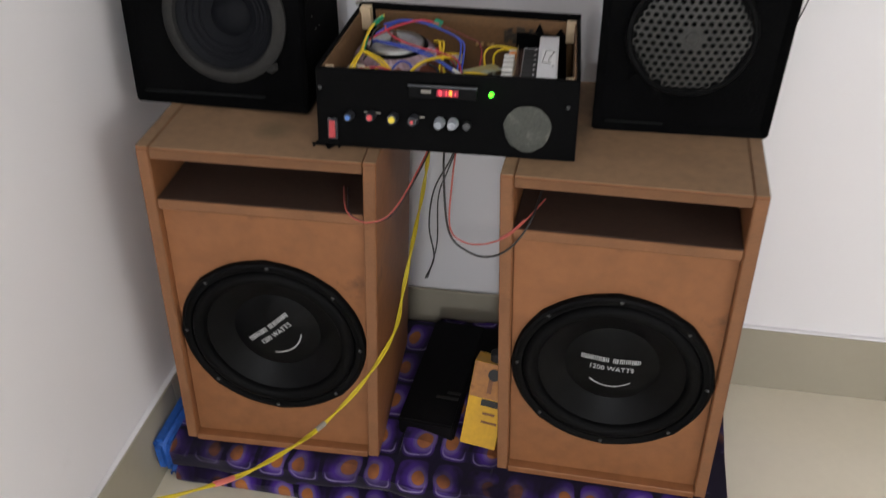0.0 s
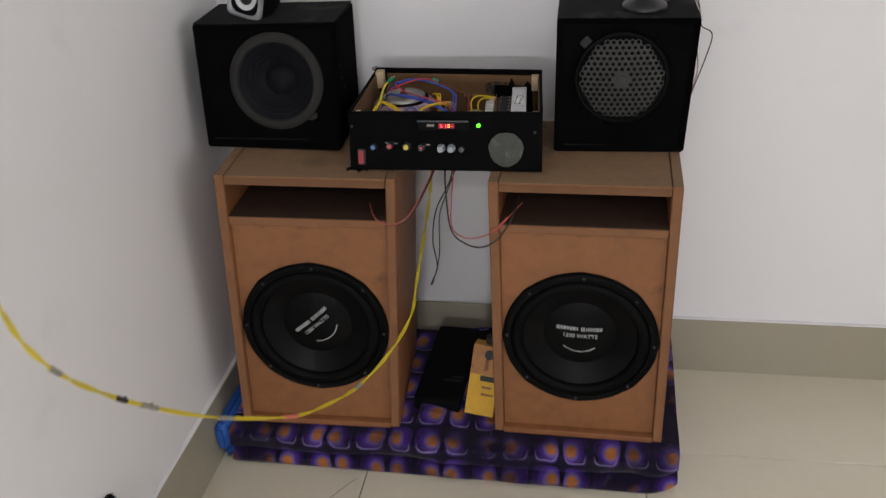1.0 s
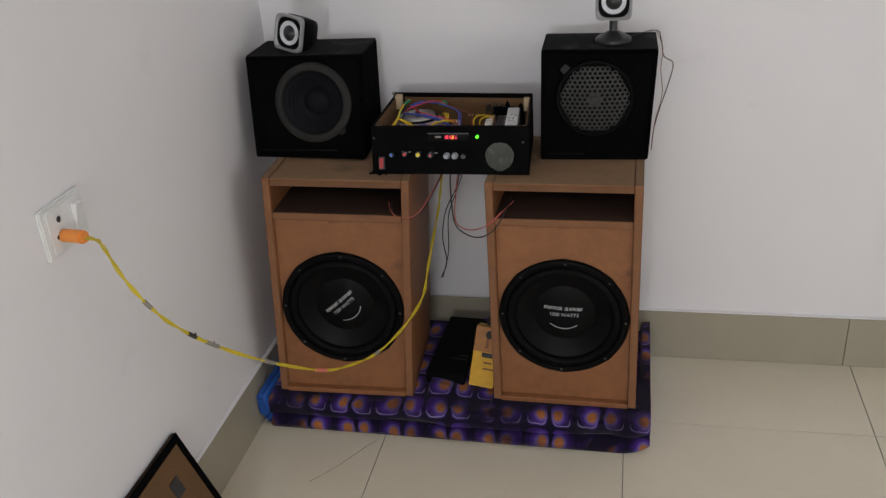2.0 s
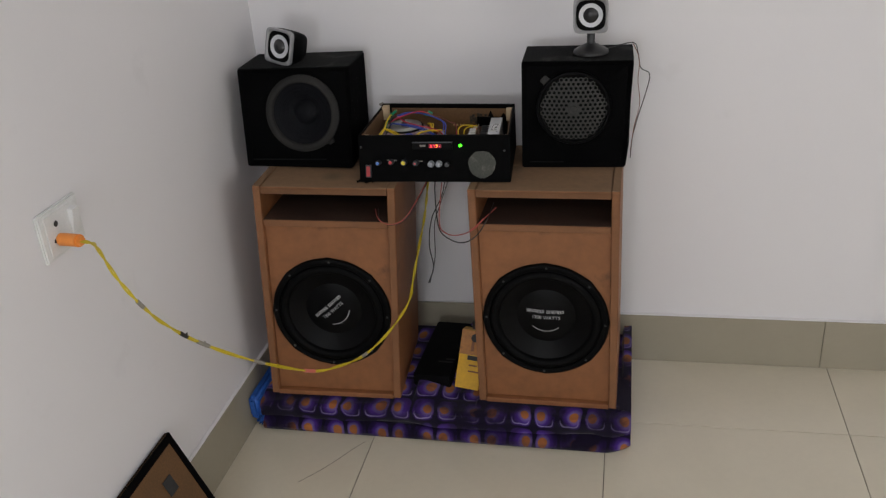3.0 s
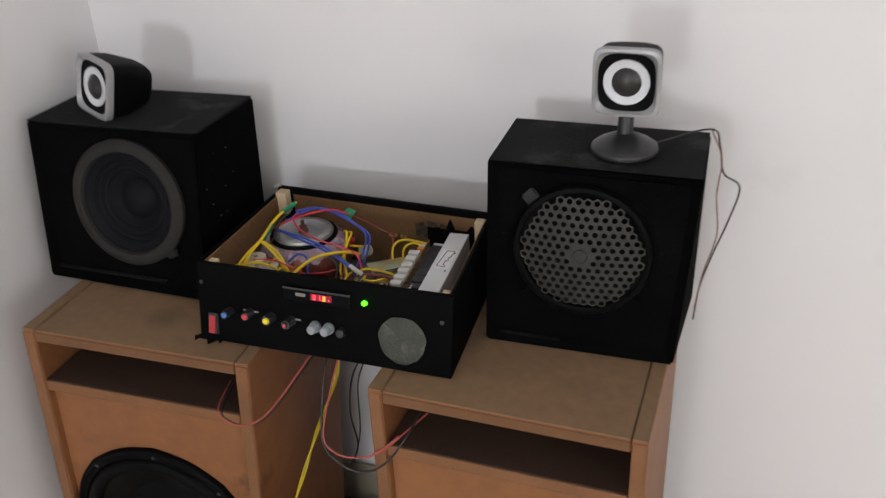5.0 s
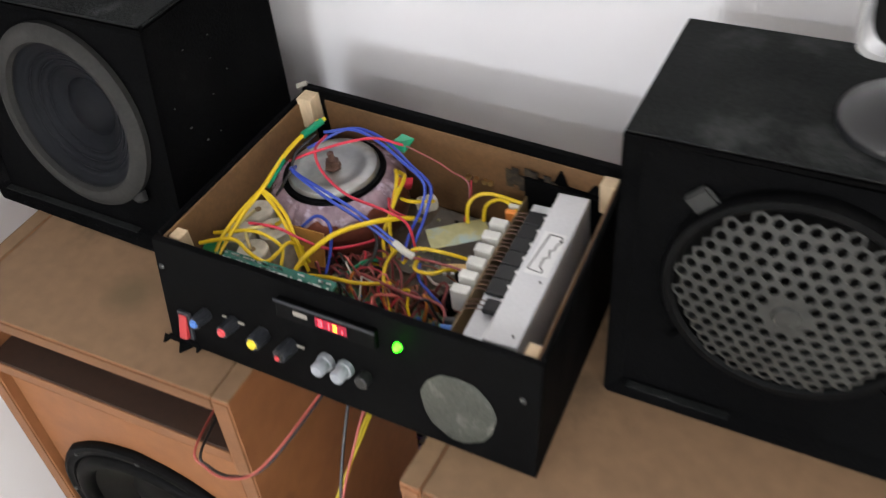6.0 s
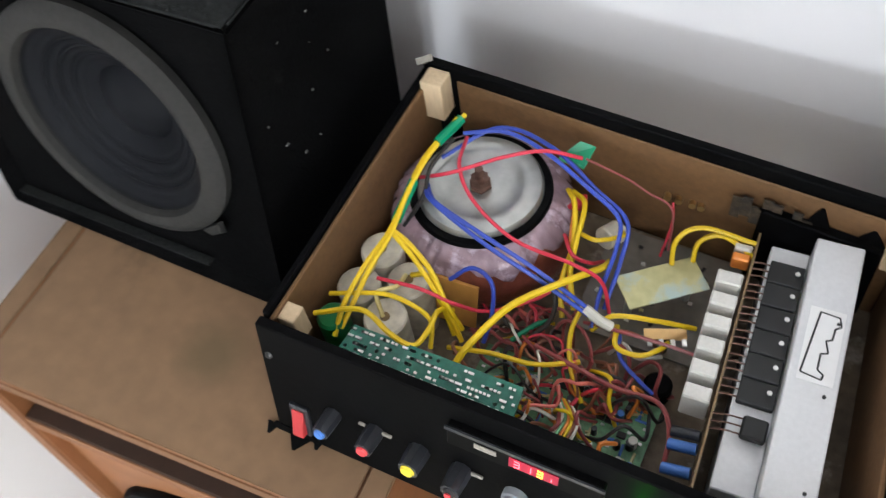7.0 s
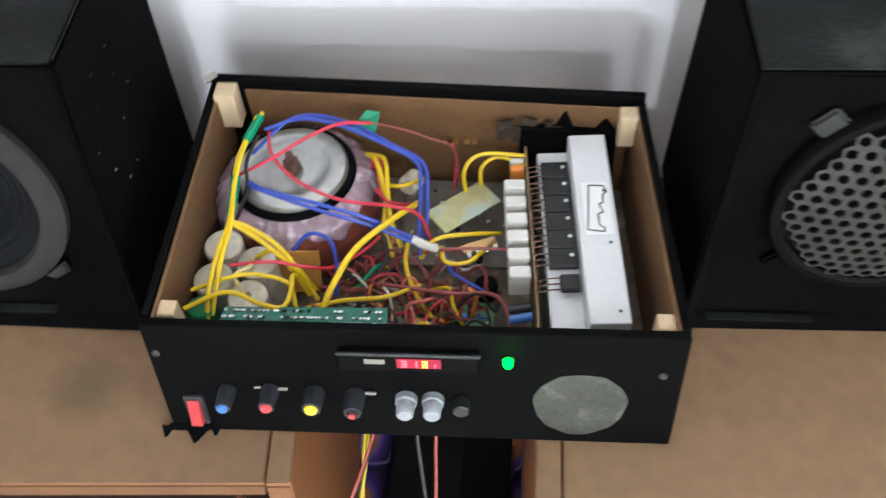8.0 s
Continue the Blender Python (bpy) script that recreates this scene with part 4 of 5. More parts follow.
    # front panel fittings
    sw = part("power_switch", box_bm(-0.0085, 0.0085, -0.018, 0.018, -0.001, 0.004, bevel=0.001), SLATE, amp, "dark switch housing", False, front_pose(-0.2670, 0.729) @ Matrix.Diagonal((0.86, 0.84, 0.8, 1)))
    part("rocker", hull_bm([(-0.0055, -0.0145, 0.004), (0.0055, -0.0145, 0.004), (0.0055, 0.0145, 0.004), (-0.0055, 0.0145, 0.004),
                            (-0.005, -0.014, 0.0105), (0.005, -0.014, 0.0105), (0.005, 0.014, 0.0055), (-0.005, 0.014, 0.0055)], 0.0006), RED_ROCKER, sw, "red rocker")
    torn = part("torn_tape", hull_bm([(-0.026, -0.007, -0.001), (0.016, -0.004, -0.001), (0.014, 0.002, -0.001), (-0.020, 0.001, -0.001), (-0.027, -0.008, 0.0015), (0.017, -0.004, 0.001), (0.013, 0.002, 0.001), (-0.020, 0.0015, 0.001)], 0.0004), PAINT, amp, "torn black tape", False, front_pose(-0.272, 0.7085))
    for x, w, out in ((0.000, 0.009, 0.011), (-0.023, 0.004, 0.007), (0.014, 0.003, 0.004)):
        part("tape_flap", hull_bm([(x - w, -0.004, 0), (x + w, -0.004, 0), (x + 0.001, -0.007, out), (x - 0.001, -0.007, out), (x - w, -0.001, 0), (x + w, -0.002, 0), (x + 0.001, -0.006, out), (x - 0.001, -0.006, out)]), PAINT, torn)

    def knob(x, z, r, length, body, cap_mat, label, cap_r=None):
        k = part("knob", spin_bm([(0, 0), (r, 0), (r * 0.98, length * 0.5), (r * 0.88, length), (0, length)], 18, lambda a, q: 1 + 0.05 * math.cos(9 * a)), body, amp, label, True, front_pose(x, z))
        part("knob_cap", spin_bm([(0, length + 0.0022), ((cap_r or r * 0.66) * 0.8, length + 0.0020), (cap_r or r * 0.66, length + 0.0002), (0, length - 0.001)], 16), cap_mat, k, "", True)
        return k

    knob(-0.240, 0.750, 0.0062, 0.017, SLATE, BLUE_P, "slate knob with blue end")
    k = knob(-0.2085, 0.752, 0.0064, 0.017, SLATE, RED_P, "dark knob with red end")
    part("solder_tag", box_bm(0.006, 0.013, 0.002, 0.0045, 0.001, 0.003, bevel=0.0005), TAPE, k)
    part("solder_tag", box_bm(-0.011, -0.006, 0.003, 0.005, 0.001, 0.003, bevel=0.0005), TAPE, k)
    knob(-0.177, 0.7505, 0.0075, 0.016, SLATE, YELLOW_P, "dark knob with yellow end")
    k = knob(-0.1475, 0.750, 0.0070, 0.018, SLATE, BLACK_PLASTIC, "dark grey knob")
    part("knob_mark", cyl_bm(0.0024, 0.019, 0.0212, 10), RED_P, k, "red dot")
    part("solder_tag", box_bm(0.007, 0.015, 0.002, 0.0045, 0.001, 0.003, bevel=0.0005), TAPE, k)
    for x in (-0.1115, -0.0925):
        k = part("knob", spin_bm([(0, 0), (0.0080, 0), (0.0078, 0.005), (0.0066, 0.006), (0.0062, 0.015), (0.0050, 0.0165), (0, 0.0165)], 20), GREY_KNOB, amp, "pale grey knob", True, front_pose(x, 0.747))
    part("knob", cyl_bm(0.006, 0, 0.011, 16, 0.001), BLACK_PLASTIC, amp, "small black knob", True, front_pose(-0.0725, 0.746))

    disp = part("display_module", box_bm(-0.048, 0.048, -0.0095, 0.0095, -0.001, 0.005, bevel=0.001), RUBBER, amp, "black player module with lit digits", False, front_pose(-0.1075, 0.789))
    part("top_lip", box_bm(-0.0485, 0.0485, 0.0072, 0.0098, 0.0052, 0.0065), SLATE, disp, "grey upper lip")
    part("card_slot", box_bm(-0.030, -0.016, -0.0015, 0.003, 0.0052, 0.0056), TAPE, disp, "grey card slot")
    part("window", box_bm(-0.008, 0.022, -0.0045, 0.0045, 0.0052, 0.0058), LED_DIM, disp, "dark red display window")
    for n, (mat, x, on) in enumerate(((LED_RED, -0.003, "abcdg"), (LED_RED, 0.004, "bc"), (LED_AMBER, 0.011, "abgcd"), (LED_RED, 0.0165, "c"))):
        seg = bmesh.new()
        place = {"a": (-0.0017, 0.0017, 0.0024, 0.0030), "g": (-0.0017, 0.0017, -0.0003, 0.0003), "d": (-0.0017, 0.0017, -0.0030, -0.0024), "b": (0.0013, 0.0019, 0.0002, 0.0027), "c": (0.0013, 0.0019, -0.0027, -0.0002)}
        for c in on:
            put_box(seg, x + place[c][0], x + place[c][1], place[c][2], place[c][3], 0.0059, 0.0063)
        part("digit", seg, mat, disp, "glowing digit")
    led = part("indicator_led", spin_bm([(0, 0.0075), (0.0020, 0.0068), (0.0031, 0.0045), (0.0032, 0.0), (0, 0)], 14), LED_GREEN, amp, "lit green indicator", True, front_pose(-0.0405, 0.7895))
    part("led_collar", spin_bm([(0.0034, 0), (0.0046, 0), (0.0046, 0.0015), (0.0034, 0.0015)], 14), BLACK_PLASTIC, led, "", True)
    part("fan_mesh", spin_bm([(0, 0.0010), (0.008, 0.0015), (0.016, 0.0009), (0.024, 0.0014), (0.030, 0.0010), (0.0325, 0.0004), (0.0325, -0.0005)], 48, lambda a, q: 1 + 0.020 * math.sin(3 * a) + 0.014 * math.sin(7 * a) + 0.01 * math.sin(13 * a)), MESH_GREEN, amp, "dusty round mesh patch", True, front_pose(0.0105, 0.7455))
    for x, z in ((-0.284, 0.786), (0.064, 0.7775)):
        part("screw", spin_bm([(0, 0.0018), (0.002, 0.0015), (0.0030, 0)], 12), DULL_STEEL, amp, "", True, front_pose(x, z))

    # transformer
    R, cz = 0.0460, 0.7450
    c = Matrix.Translation((-0.2180, 1.3450, cz))
    tor = part("transformer", spin_bm([(R + 0.0235 * math.cos(a), 0.0325 * math.sin(a)) for a in [2 * math.pi * k / 20 for k in range(21)]], 216,
                                      lambda a, q: 1 + 0.019 * math.sin(33 * a + 3 * math.sin(4 * a)) * (0.4 + 0.6 * math.sin(5 * a + 1) ** 2) * (1 if q > 0.045 else 0)), FILM, amp, "round transformer wrapped in clear film", True, c)
    bm = bmesh.new()
    grid = []
    for i in range(31):
        az = radians(-128 + 5.0 * i)
        edge = radians(34 + 8 * math.sin(i * 0.7) + 5 * math.sin(i * 1.9))
        col = []
        for j in range(11):
            el = radians(-80) + (edge - radians(-80)) * j / 10
            q = R + 0.0252 * math.cos(el)
            col.append(bm.verts.new((q * math.cos(az), q * math.sin(az), 0.0334 * math.sin(el))))
        grid.append(col)
    for p, q in zip(grid, grid[1:]):
        for j in range(10):
            bm.faces.new((p[j], q[j], q[j + 1], p[j + 1]))
    part("bare_winding", bm, VARNISH, tor, "dark copper winding below the film", True)
    part("gasket", spin_bm([(0, 0.030), (0.0500, 0.030), (0.0515, 0.0325), (0.0500, 0.0352), (0, 0.0352)], 56), RUBBER, tor, "black rubber gasket", True)
    part("clamp_disc", spin_bm([(0, 0.0365), (0.010, 0.0365), (0.017, 0.0372), (0.026, 0.0368), (0.030, 0.0396), (0.036, 0.0408), (0.0432, 0.0396), (0.0450, 0.0370), (0.0452, 0.0353)], 56), STEEL, tor, "dished steel clamping disc", True)
    part("bolt", spin_bm([(0, 0.055), (0.0034, 0.055), (0.0034, 0.046), (0.0070, 0.046), (0.0070, 0.040), (0.0085, 0.0395), (0.0085, 0.037)], 6), RUST, tor, "rusty centre bolt")
    part("red_tape", hull_bm([(0.052, 0.018, 0.018), (0.064, 0.034, 0.010), (0.068, 0.026, 0.008), (0.055, 0.008, 0.018), (0.053, 0.018, 0.026), (0.067, 0.036, 0.017), (0.071, 0.027, 0.015), (0.056, 0.007, 0.026)], 0.001), W_RED, tor, "strip of red tape")
    part("orange_paper", hull_bm([(-0.006, -0.076, -0.026), (0.026, -0.074, -0.026), (0.028, -0.066, 0.016), (-0.006, -0.068, 0.017), (-0.006, -0.079, -0.025), (0.027, -0.077, -0.025), (0.029, -0.069, 0.018), (-0.005, -0.071, 0.019)]), KRAFT, tor, "orange insulating paper")

    # capacitors
    for x, y, z1 in ((-0.2640, 1.2770, 0.769), (-0.2350, 1.2620, 0.768), (-0.2660, 1.2460, 0.767), (-0.2360, 1.2300, 0.768)):
        cap = part("capacitor", cyl_bm(0.0152, A_Z0 + 0.0065, z1, 24, 0.0015), CAP_TOP, amp, "translucent white capacitor", True, pose(x, y, 0))
        part("lead_hole", cyl_bm(0.0035, z1, z1 + 0.0006, 12), BROWN_PCB, cap, "", False)
    part("capacitor", cyl_bm(0.0110, A_Z0 + 0.0065, 0.776, 20, 0.002), GREEN_CAP, amp, "dark green capacitor", True, pose(-0.2660, 1.2140, 0))

    # boards
    board = part("control_board", hull_bm([(-0.252, 1.1865, 0.771), (-0.126, 1.1875, 0.774), (-0.127, 1.2130, 0.782), (-0.246, 1.2120, 0.779),
                                           (-0.252, 1.1860, 0.773), (-0.126, 1.1870, 0.776), (-0.127, 1.2125, 0.784), (-0.246, 1.2115, 0.781)]), PCB, amp, "green circuit board with solder dots")
    rng = random.Random(11)
    dots = bmesh.new()
    for k in range(190):
        u, v = rng.random(), rng.choice((0.12, 0.3, 0.42, 0.55, 0.7, 0.88))
        x = -0.249 + 0.120 * (round(u * 44) / 44)
        y = 1.1865 + 0.0255 * v
        z = 0.7735 + 0.0078 * v + 0.003 * (x + 0.249) / 0.125
        put_box(dots, x - 0.0009, x + 0.0009 + rng.choice((0, 0, 0, 0.002)), y - 0.0008, y + 0.0008, z, z + 0.0009)
    part("solder_dots", dots, SOLDER, board, "silver solder dots")
    stand = part("board_stand", box_bm(-0.245, -0.130, 1.1870, 1.1890, A_Z0 + 0.007, 0.770), BROWN_PCB, amp)
    main = part("main_board", box_bm(-0.178, -0.052, 1.176, 1.262, 0.7165, 0.7185), PCB_LIGHT, amp, "pale green circuit board crowded with parts")
    for k in range(240):
        x, y = rng.uniform(-0.174, -0.056), rng.uniform(1.180, 1.258)
        kind = rng.random()
        if kind < 0.45:
            part("resistor", tube_bm([(-0.004, 0, 0.0015), (0.004, 0, 0.0015)], 0.0011, 6, 1), rng.choice((W_BROWN, BRASS, BLUE_P, W_ORANGE)), main, "", True, pose(x, y, 0.7185, 0, 0, rng.choice((0, 90, 20))))
        elif kind < 0.62:
            part("small_capacitor", cyl_bm(rng.uniform(0.002, 0.0035), 0, rng.uniform(0.006, 0.011), 10, 0.0004), rng.choice((BLACK_PLASTIC, SLATE, BLUE_P, W_WHITE)), main, "", True, pose(x, y, 0.7185))
        elif kind < 0.8:
            part("chip", box_bm(-0.003, 0.003, -0.002, 0.002, 0, 0.002), CHIP, main, "", False, pose(x, y, 0.7185))
        else:
            part("pad", box_bm(-0.0012, 0.0012, -0.0008, 0.0008, 0, 0.0009), SOLDER, main, "", False, pose(x, y, 0.7185))
    rear = part("rear_board", box_bm(-0.132, -0.034, 1.300, 1.392, 0.7150, 0.7168), material("grey_board", (0.17, 0.155, 0.13), 0.5, vary=0.25, scale=40), amp, "dull grey circuit board")
    for k in range(26):
        part("pad", box_bm(-0.0016, 0.0016, -0.0011, 0.0011, 0, 0.0014), rng.choice((SOLDER, CHIP, BRASS)), rear, "", False, pose(rng.uniform(-0.13, -0.04), rng.uniform(1.302, 1.388), 0.7168, 0, 0, rng.uniform(0, 90)))
    shield = part("shield_plate", box_bm(-0.0290, 0.0290, -0.0140, 0.0140, 0, 0.0012, bevel=0.0004), BRASS, amp, "iridescent yellow zinc shield plate", False, pose(-0.0800, 1.3370, 0.7475, 0, 3, 41))
    for dx in (-0.022, 0.022):
        part("spacer", cyl_bm(0.003, -0.030, 0, 8), STEEL, shield, "", False, pose(dx, 0, 0))
    strip = part("terminal_strip", box_bm(-0.014, 0.014, -0.004, 0.004, 0, 0.0015), COPPER, amp, "tinned terminal strip", False, pose(-0.066, 1.305, 0.738, 0, 0, 22))
    for k in range(4):
        part("prong", box_bm(-0.012 + k * 0.0075, -0.009 + k * 0.0075, -0.009, -0.004, 0, 0.0015), SOLDER, strip)
    part("strip_post", cyl_bm(0.003, 0.7165, 0.738, 8), CHIP, amp, "", False, pose(-0.066, 1.305, 0))
    part("coil", cyl_bm(0.0095, 0, 0.016, 18, 0.002), RUBBER, amp, "dark wound coil", True, pose(-0.0590, 1.2720, 0.7165))
    part("film_capacitor", cyl_bm(0.0085, 0, 0.016, 18, 0.001), CAP_TOP, amp, "pale capacitor lying down", True, pose(-0.121, 1.3650, 0.752, 75, 0, -25))

    # output stage along a skewed heat sink
    K = pose(-0.0035, 1.2900, 0, 0, 0, 3.7)

    def at(x, y, z):
        return K @ Matrix.Translation((x, y, z))

    sink = part("heat_sink", box_bm(0.0130, 0.0420, -0.0900, 0.0900, A_Z0 + 0.0065, 0.7895, bevel=0.0008), ALU, amp, "bare aluminium channel heat sink", False, K)
    part("sink_ledge", box_bm(-0.0115, 0.0128, -0.0860, 0.0890, A_Z0 + 0.0065, 0.7705, bevel=0.0008), ALU, sink, "lower ledge")
    for y in (-0.05, 0.01, 0.06):
        part("sink_screw", cyl_bm(0.0012, 0.7895, 0.7902, 8), INK, sink, "", False, pose(0.035, y - 0.03, 0))
    label = part("paper_label", box_bm(0.0180, 0.0385, -0.0130, 0.0385, 0.7896, 0.7899), PAPER, sink, "white paper label with a jagged outline")
    outline = [(0.0195, -0.008), (0.0315, -0.010), (0.0322, -0.0065), (0.0285, -0.004), (0.0285, 0.007), (0.0325, 0.0085), (0.0300, 0.0165), (0.0332, 0.018), (0.0338, 0.026), (0.0370, 0.0285), (0.0352, 0.0345), (0.0240, 0.0355), (0.0195, -0.008)]
    lines = bmesh.new()
    for (ax, ay), (bx_, by_) in zip(outline, outline[1:]):
        tube_bm([(ax, ay, 0.7900), (bx_, by_, 0.7900)], 0.0006, 4, 1, lines)
    part("outline", lines, INK, label, "thin dark outline")
    pcb = part("driver_board", box_bm(-0.0215, -0.0200, -0.0900, 0.0950, A_Z0 + 0.0065, 0.7725), BROWN_PCB, amp, "upright brown circuit board", False, K)
    for k in range(6):
        y = 0.0655 - 0.0176 * k
        tr = part("transistor", box_bm(-0.0098, 0.0118, -0.0084, 0.0084, 0.7712, 0.7758, bevel=0.0006), CHIP, amp, "black power transistor", False, at(0, y, 0))
        part("tab_screw", cyl_bm(0.0016, 0.7758, 0.7766, 8), SOLDER, tr, "", False, pose(0.0075, 0.002, 0))
        for d in (-0.0052, 0, 0.0052):
            part("leg", tube_bm([(-0.0205, d, 0.7722), (-0.0150, d, 0.7738), (-0.0098, d, 0.7735)], 0.0006, 5, 2), RUST, tr)
    tr = part("transistor", box_bm(-0.0035, 0.0110, -0.0070, 0.0070, 0.7740, 0.7800, bevel=0.0012), CHIP, amp, "black power transistor standing proud", False, at(0, -0.0470, 0))
    for d in (-0.005, 0, 0.005):
        part("leg", tube_bm([(-0.0205, d, 0.7725), (-0.0120, d, 0.7762), (-0.0035, d, 0.7768)], 0.0006, 5, 2), RUST, tr)
    for k in range(6):
        y = 0.0540 - 0.0172 * k
        part("ceramic_resistor", box_bm(-0.0400, -0.0235, -0.0052, 0.0052, 0.748, 0.7730, bevel=0.0010), CERAMIC, amp, "white ceramic power resistor", False, at(0, y, 0))
    for y, mat in ((-0.0500, SLATE), (-0.0590, BLUE_P), (-0.0750, BLUE_P)):
        part("small_capacitor", tube_bm([(-0.0400, y, 0.748), (-0.0230, y, 0.752)], 0.0036, 12, 2), mat, amp, "blue and black small capacitor", True, K)
    part("connector", box_bm(-0.034, -0.0225, 0.0730, 0.0790, 0.756, 0.768, bevel=0.001), ORANGE_P, amp, "orange plug connector", False, K)
    part("connector", box_bm(-0.034, -0.0225, 0.0810, 0.0860, 0.760, 0.769, bevel=0.001), W_WHITE, amp, "", False, K)
    part("black_bracket", hull_bm([(-0.036, 1.3880, 0.7130), (0.046, 1.3850, 0.7130), (0.046, 1.3935, 0.7130), (-0.036, 1.3965, 0.7130),
                                   (-0.034, 1.3870, 0.7900), (0.043, 1.3830, 0.7880), (0.043, 1.3905, 0.7880), (-0.034, 1.3945, 0.7900)], 0.001), PAINT, amp, "ragged black card behind the heat sink")
    for x, h in ((-0.028, 0.008), (0.001, 0.016), (0.034, 0.010)):
        part("torn_point", hull_bm([(x - 0.008, 1.3895, 0.788), (x + 0.008, 1.389, 0.788), (x + 0.008, 1.3905, 0.788), (x - 0.008, 1.391, 0.788),
                                    (x - 0.001, 1.3915, 0.788 + h), (x + 0.001, 1.3915, 0.788 + h), (x + 0.001, 1.3925, 0.788 + h), (x - 0.001, 1.3925, 0.788 + h)]), PAINT, amp)
    rag = bmesh.new()
    for k in range(8):
        x0 = -0.054 + 0.0065 * k
        yb = 1.3918 - 0.045 * (x0 + 0.056)
        top = 0.792 + 0.004 * math.sin(2.3 * k) + (0.004 if k in (3, 4) else 0)
        put_box(rag, x0, x0 + 0.0064, yb - 0.0009, yb + 0.0006, 0.772 + 0.004 * math.sin(1.7 * k), top)
    part("vent_mesh", rag, BROWN_MESH, amp, "ragged dusty mesh over the vent")
    for x in (-0.098, -0.090, -0.080, -0.074):
        part("terminal", tube_bm([(x, 1.4010, 0.765), (x + 0.001, 1.3930, 0.766)], 0.0026, 8, 1), COPPER, amp, "brass terminal", True)

    # wiring
    def wire(mat, rad, *pts, label=""):
        return part("wire", tube_bm(pts, rad, 7, 7), mat, amp, label, True)

    Y, B, Rr = 0.0019, 0.0016, 0.0014
    w = wire(W_YELLOW, Y, (-0.243, 1.3780, 0.812), (-0.252, 1.345, 0.808), (-0.2540, 1.313, 0.803), (-0.2530, 1.278, 0.796), (-0.258, 1.252, 0.790), (-0.260, 1.222, 0.782), (-0.259, 1.203, 0.770), label="yellow wire")
    for a, b in (((-0.2440, 1.374, 0.8115), (-0.2515, 1.350, 0.8085)), ((-0.2545, 1.318, 0.802), (-0.2548, 1.288, 0.792))):
        part("sleeve", tube_bm([a, (Vector(a) + Vector(b)) / 2, b], 0.0037, 8, 3), W_GREEN, w, "green sleeve", True)
    wire(W_YELLOW, Y, (-0.2460, 1.372, 0.813), (-0.2560, 1.330, 0.804), (-0.2510, 1.277, 0.797), (-0.2540, 1.252, 0.790), (-0.2550, 1.232, 0.783), (-0.2570, 1.209, 0.772))
    wire(W_YELLOW, Y, (-0.254, 1.280, 0.795), (-0.238, 1.275, 0.793), (-0.216, 1.264, 0.787), (-0.199, 1.251, 0.773), (-0.190, 1.250, 0.750))
    wire(W_YELLOW, Y, (-0.253, 1.278, 0.796), (-0.231, 1.268, 0.789), (-0.211, 1.256, 0.781), (-0.196, 1.248, 0.763), (-0.188, 1.244, 0.745))
    wire(W_YELLOW, Y, (-0.234, 1.266, 0.769), (-0.220, 1.264, 0.779), (-0.206, 1.254, 0.772), (-0.193, 1.244, 0.750))
    wire(W_YELLOW, Y, (-0.275, 1.208, 0.782), (-0.245, 1.220, 0.787), (-0.220, 1.213, 0.784), (-0.204, 1.213, 0.780), (-0.200, 1.227, 0.780), (-0.202, 1.244, 0.776), (-0.199, 1.256, 0.760))
    wire(W_YELLOW, Y * 0.9, (-0.275, 1.227, 0.778), (-0.241, 1.237, 0.784), (-0.221, 1.239, 0.782), (-0.203, 1.235, 0.777), (-0.198, 1.222, 0.765))
    wire(W_BEIGE, Y * 0.9, (-0.266, 1.274, 0.769), (-0.2570, 1.257, 0.780), (-0.259, 1.245, 0.779), (-0.266, 1.243, 0.768))
    wire(W_BEIGE, Y * 0.9, (-0.238, 1.264, 0.769), (-0.234, 1.247, 0.782), (-0.243, 1.237, 0.783), (-0.237, 1.229, 0.769))
    wire(W_YELLOW, 0.0024, (-0.178, 1.206, 0.765), (-0.174, 1.216, 0.778), (-0.168, 1.229, 0.787), (-0.155, 1.258, 0.792), (-0.133, 1.289, 0.787), (-0.118, 1.317, 0.772), (-0.118, 1.337, 0.752))
    wire(W_YELLOW, Y, (-0.157, 1.368, 0.776), (-0.144, 1.356, 0.782), (-0.139, 1.327, 0.777), (-0.136, 1.310, 0.765), (-0.128, 1.296, 0.745))
    wire(W_YELLOW, Y, (-0.160, 1.366, 0.779), (-0.150, 1.352, 0.784), (-0.142, 1.330, 0.772), (-0.141, 1.305, 0.756), (-0.134, 1.290, 0.740))
    wire(W_ORANGE, Rr, (-0.152, 1.360, 0.776), (-0.147, 1.340, 0.776), (-0.140, 1.318, 0.764), (-0.134, 1.300, 0.744))
    wire(W_YELLOW, Y * 0.9, (-0.140, 1.340, 0.770), (-0.128, 1.338, 0.772), (-0.115, 1.352, 0.765), (-0.118, 1.362, 0.756))
    wire(W_YELLOW, 0.0018, (-0.078, 1.352, 0.742), (-0.080, 1.362, 0.765), (-0.066, 1.374, 0.772), (-0.030, 1.377, 0.768))
    wire(W_YELLOW, 0.0018, (-0.066, 1.360, 0.742), (-0.066, 1.370, 0.760), (-0.052, 1.376, 0.767), (-0.029, 1.368, 0.765))
    wire(W_YELLOW, 0.0018, (-0.111, 1.286, 0.745), (-0.099, 1.292, 0.762), (-0.073, 1.302, 0.757), (-0.049, 1.315, 0.742))
    wire(W_YELLOW, 0.0018, (-0.095, 1.290, 0.755), (-0.090, 1.274, 0.757), (-0.074, 1.274, 0.757), (-0.064, 1.284, 0.756), (-0.062, 1.296, 0.745))
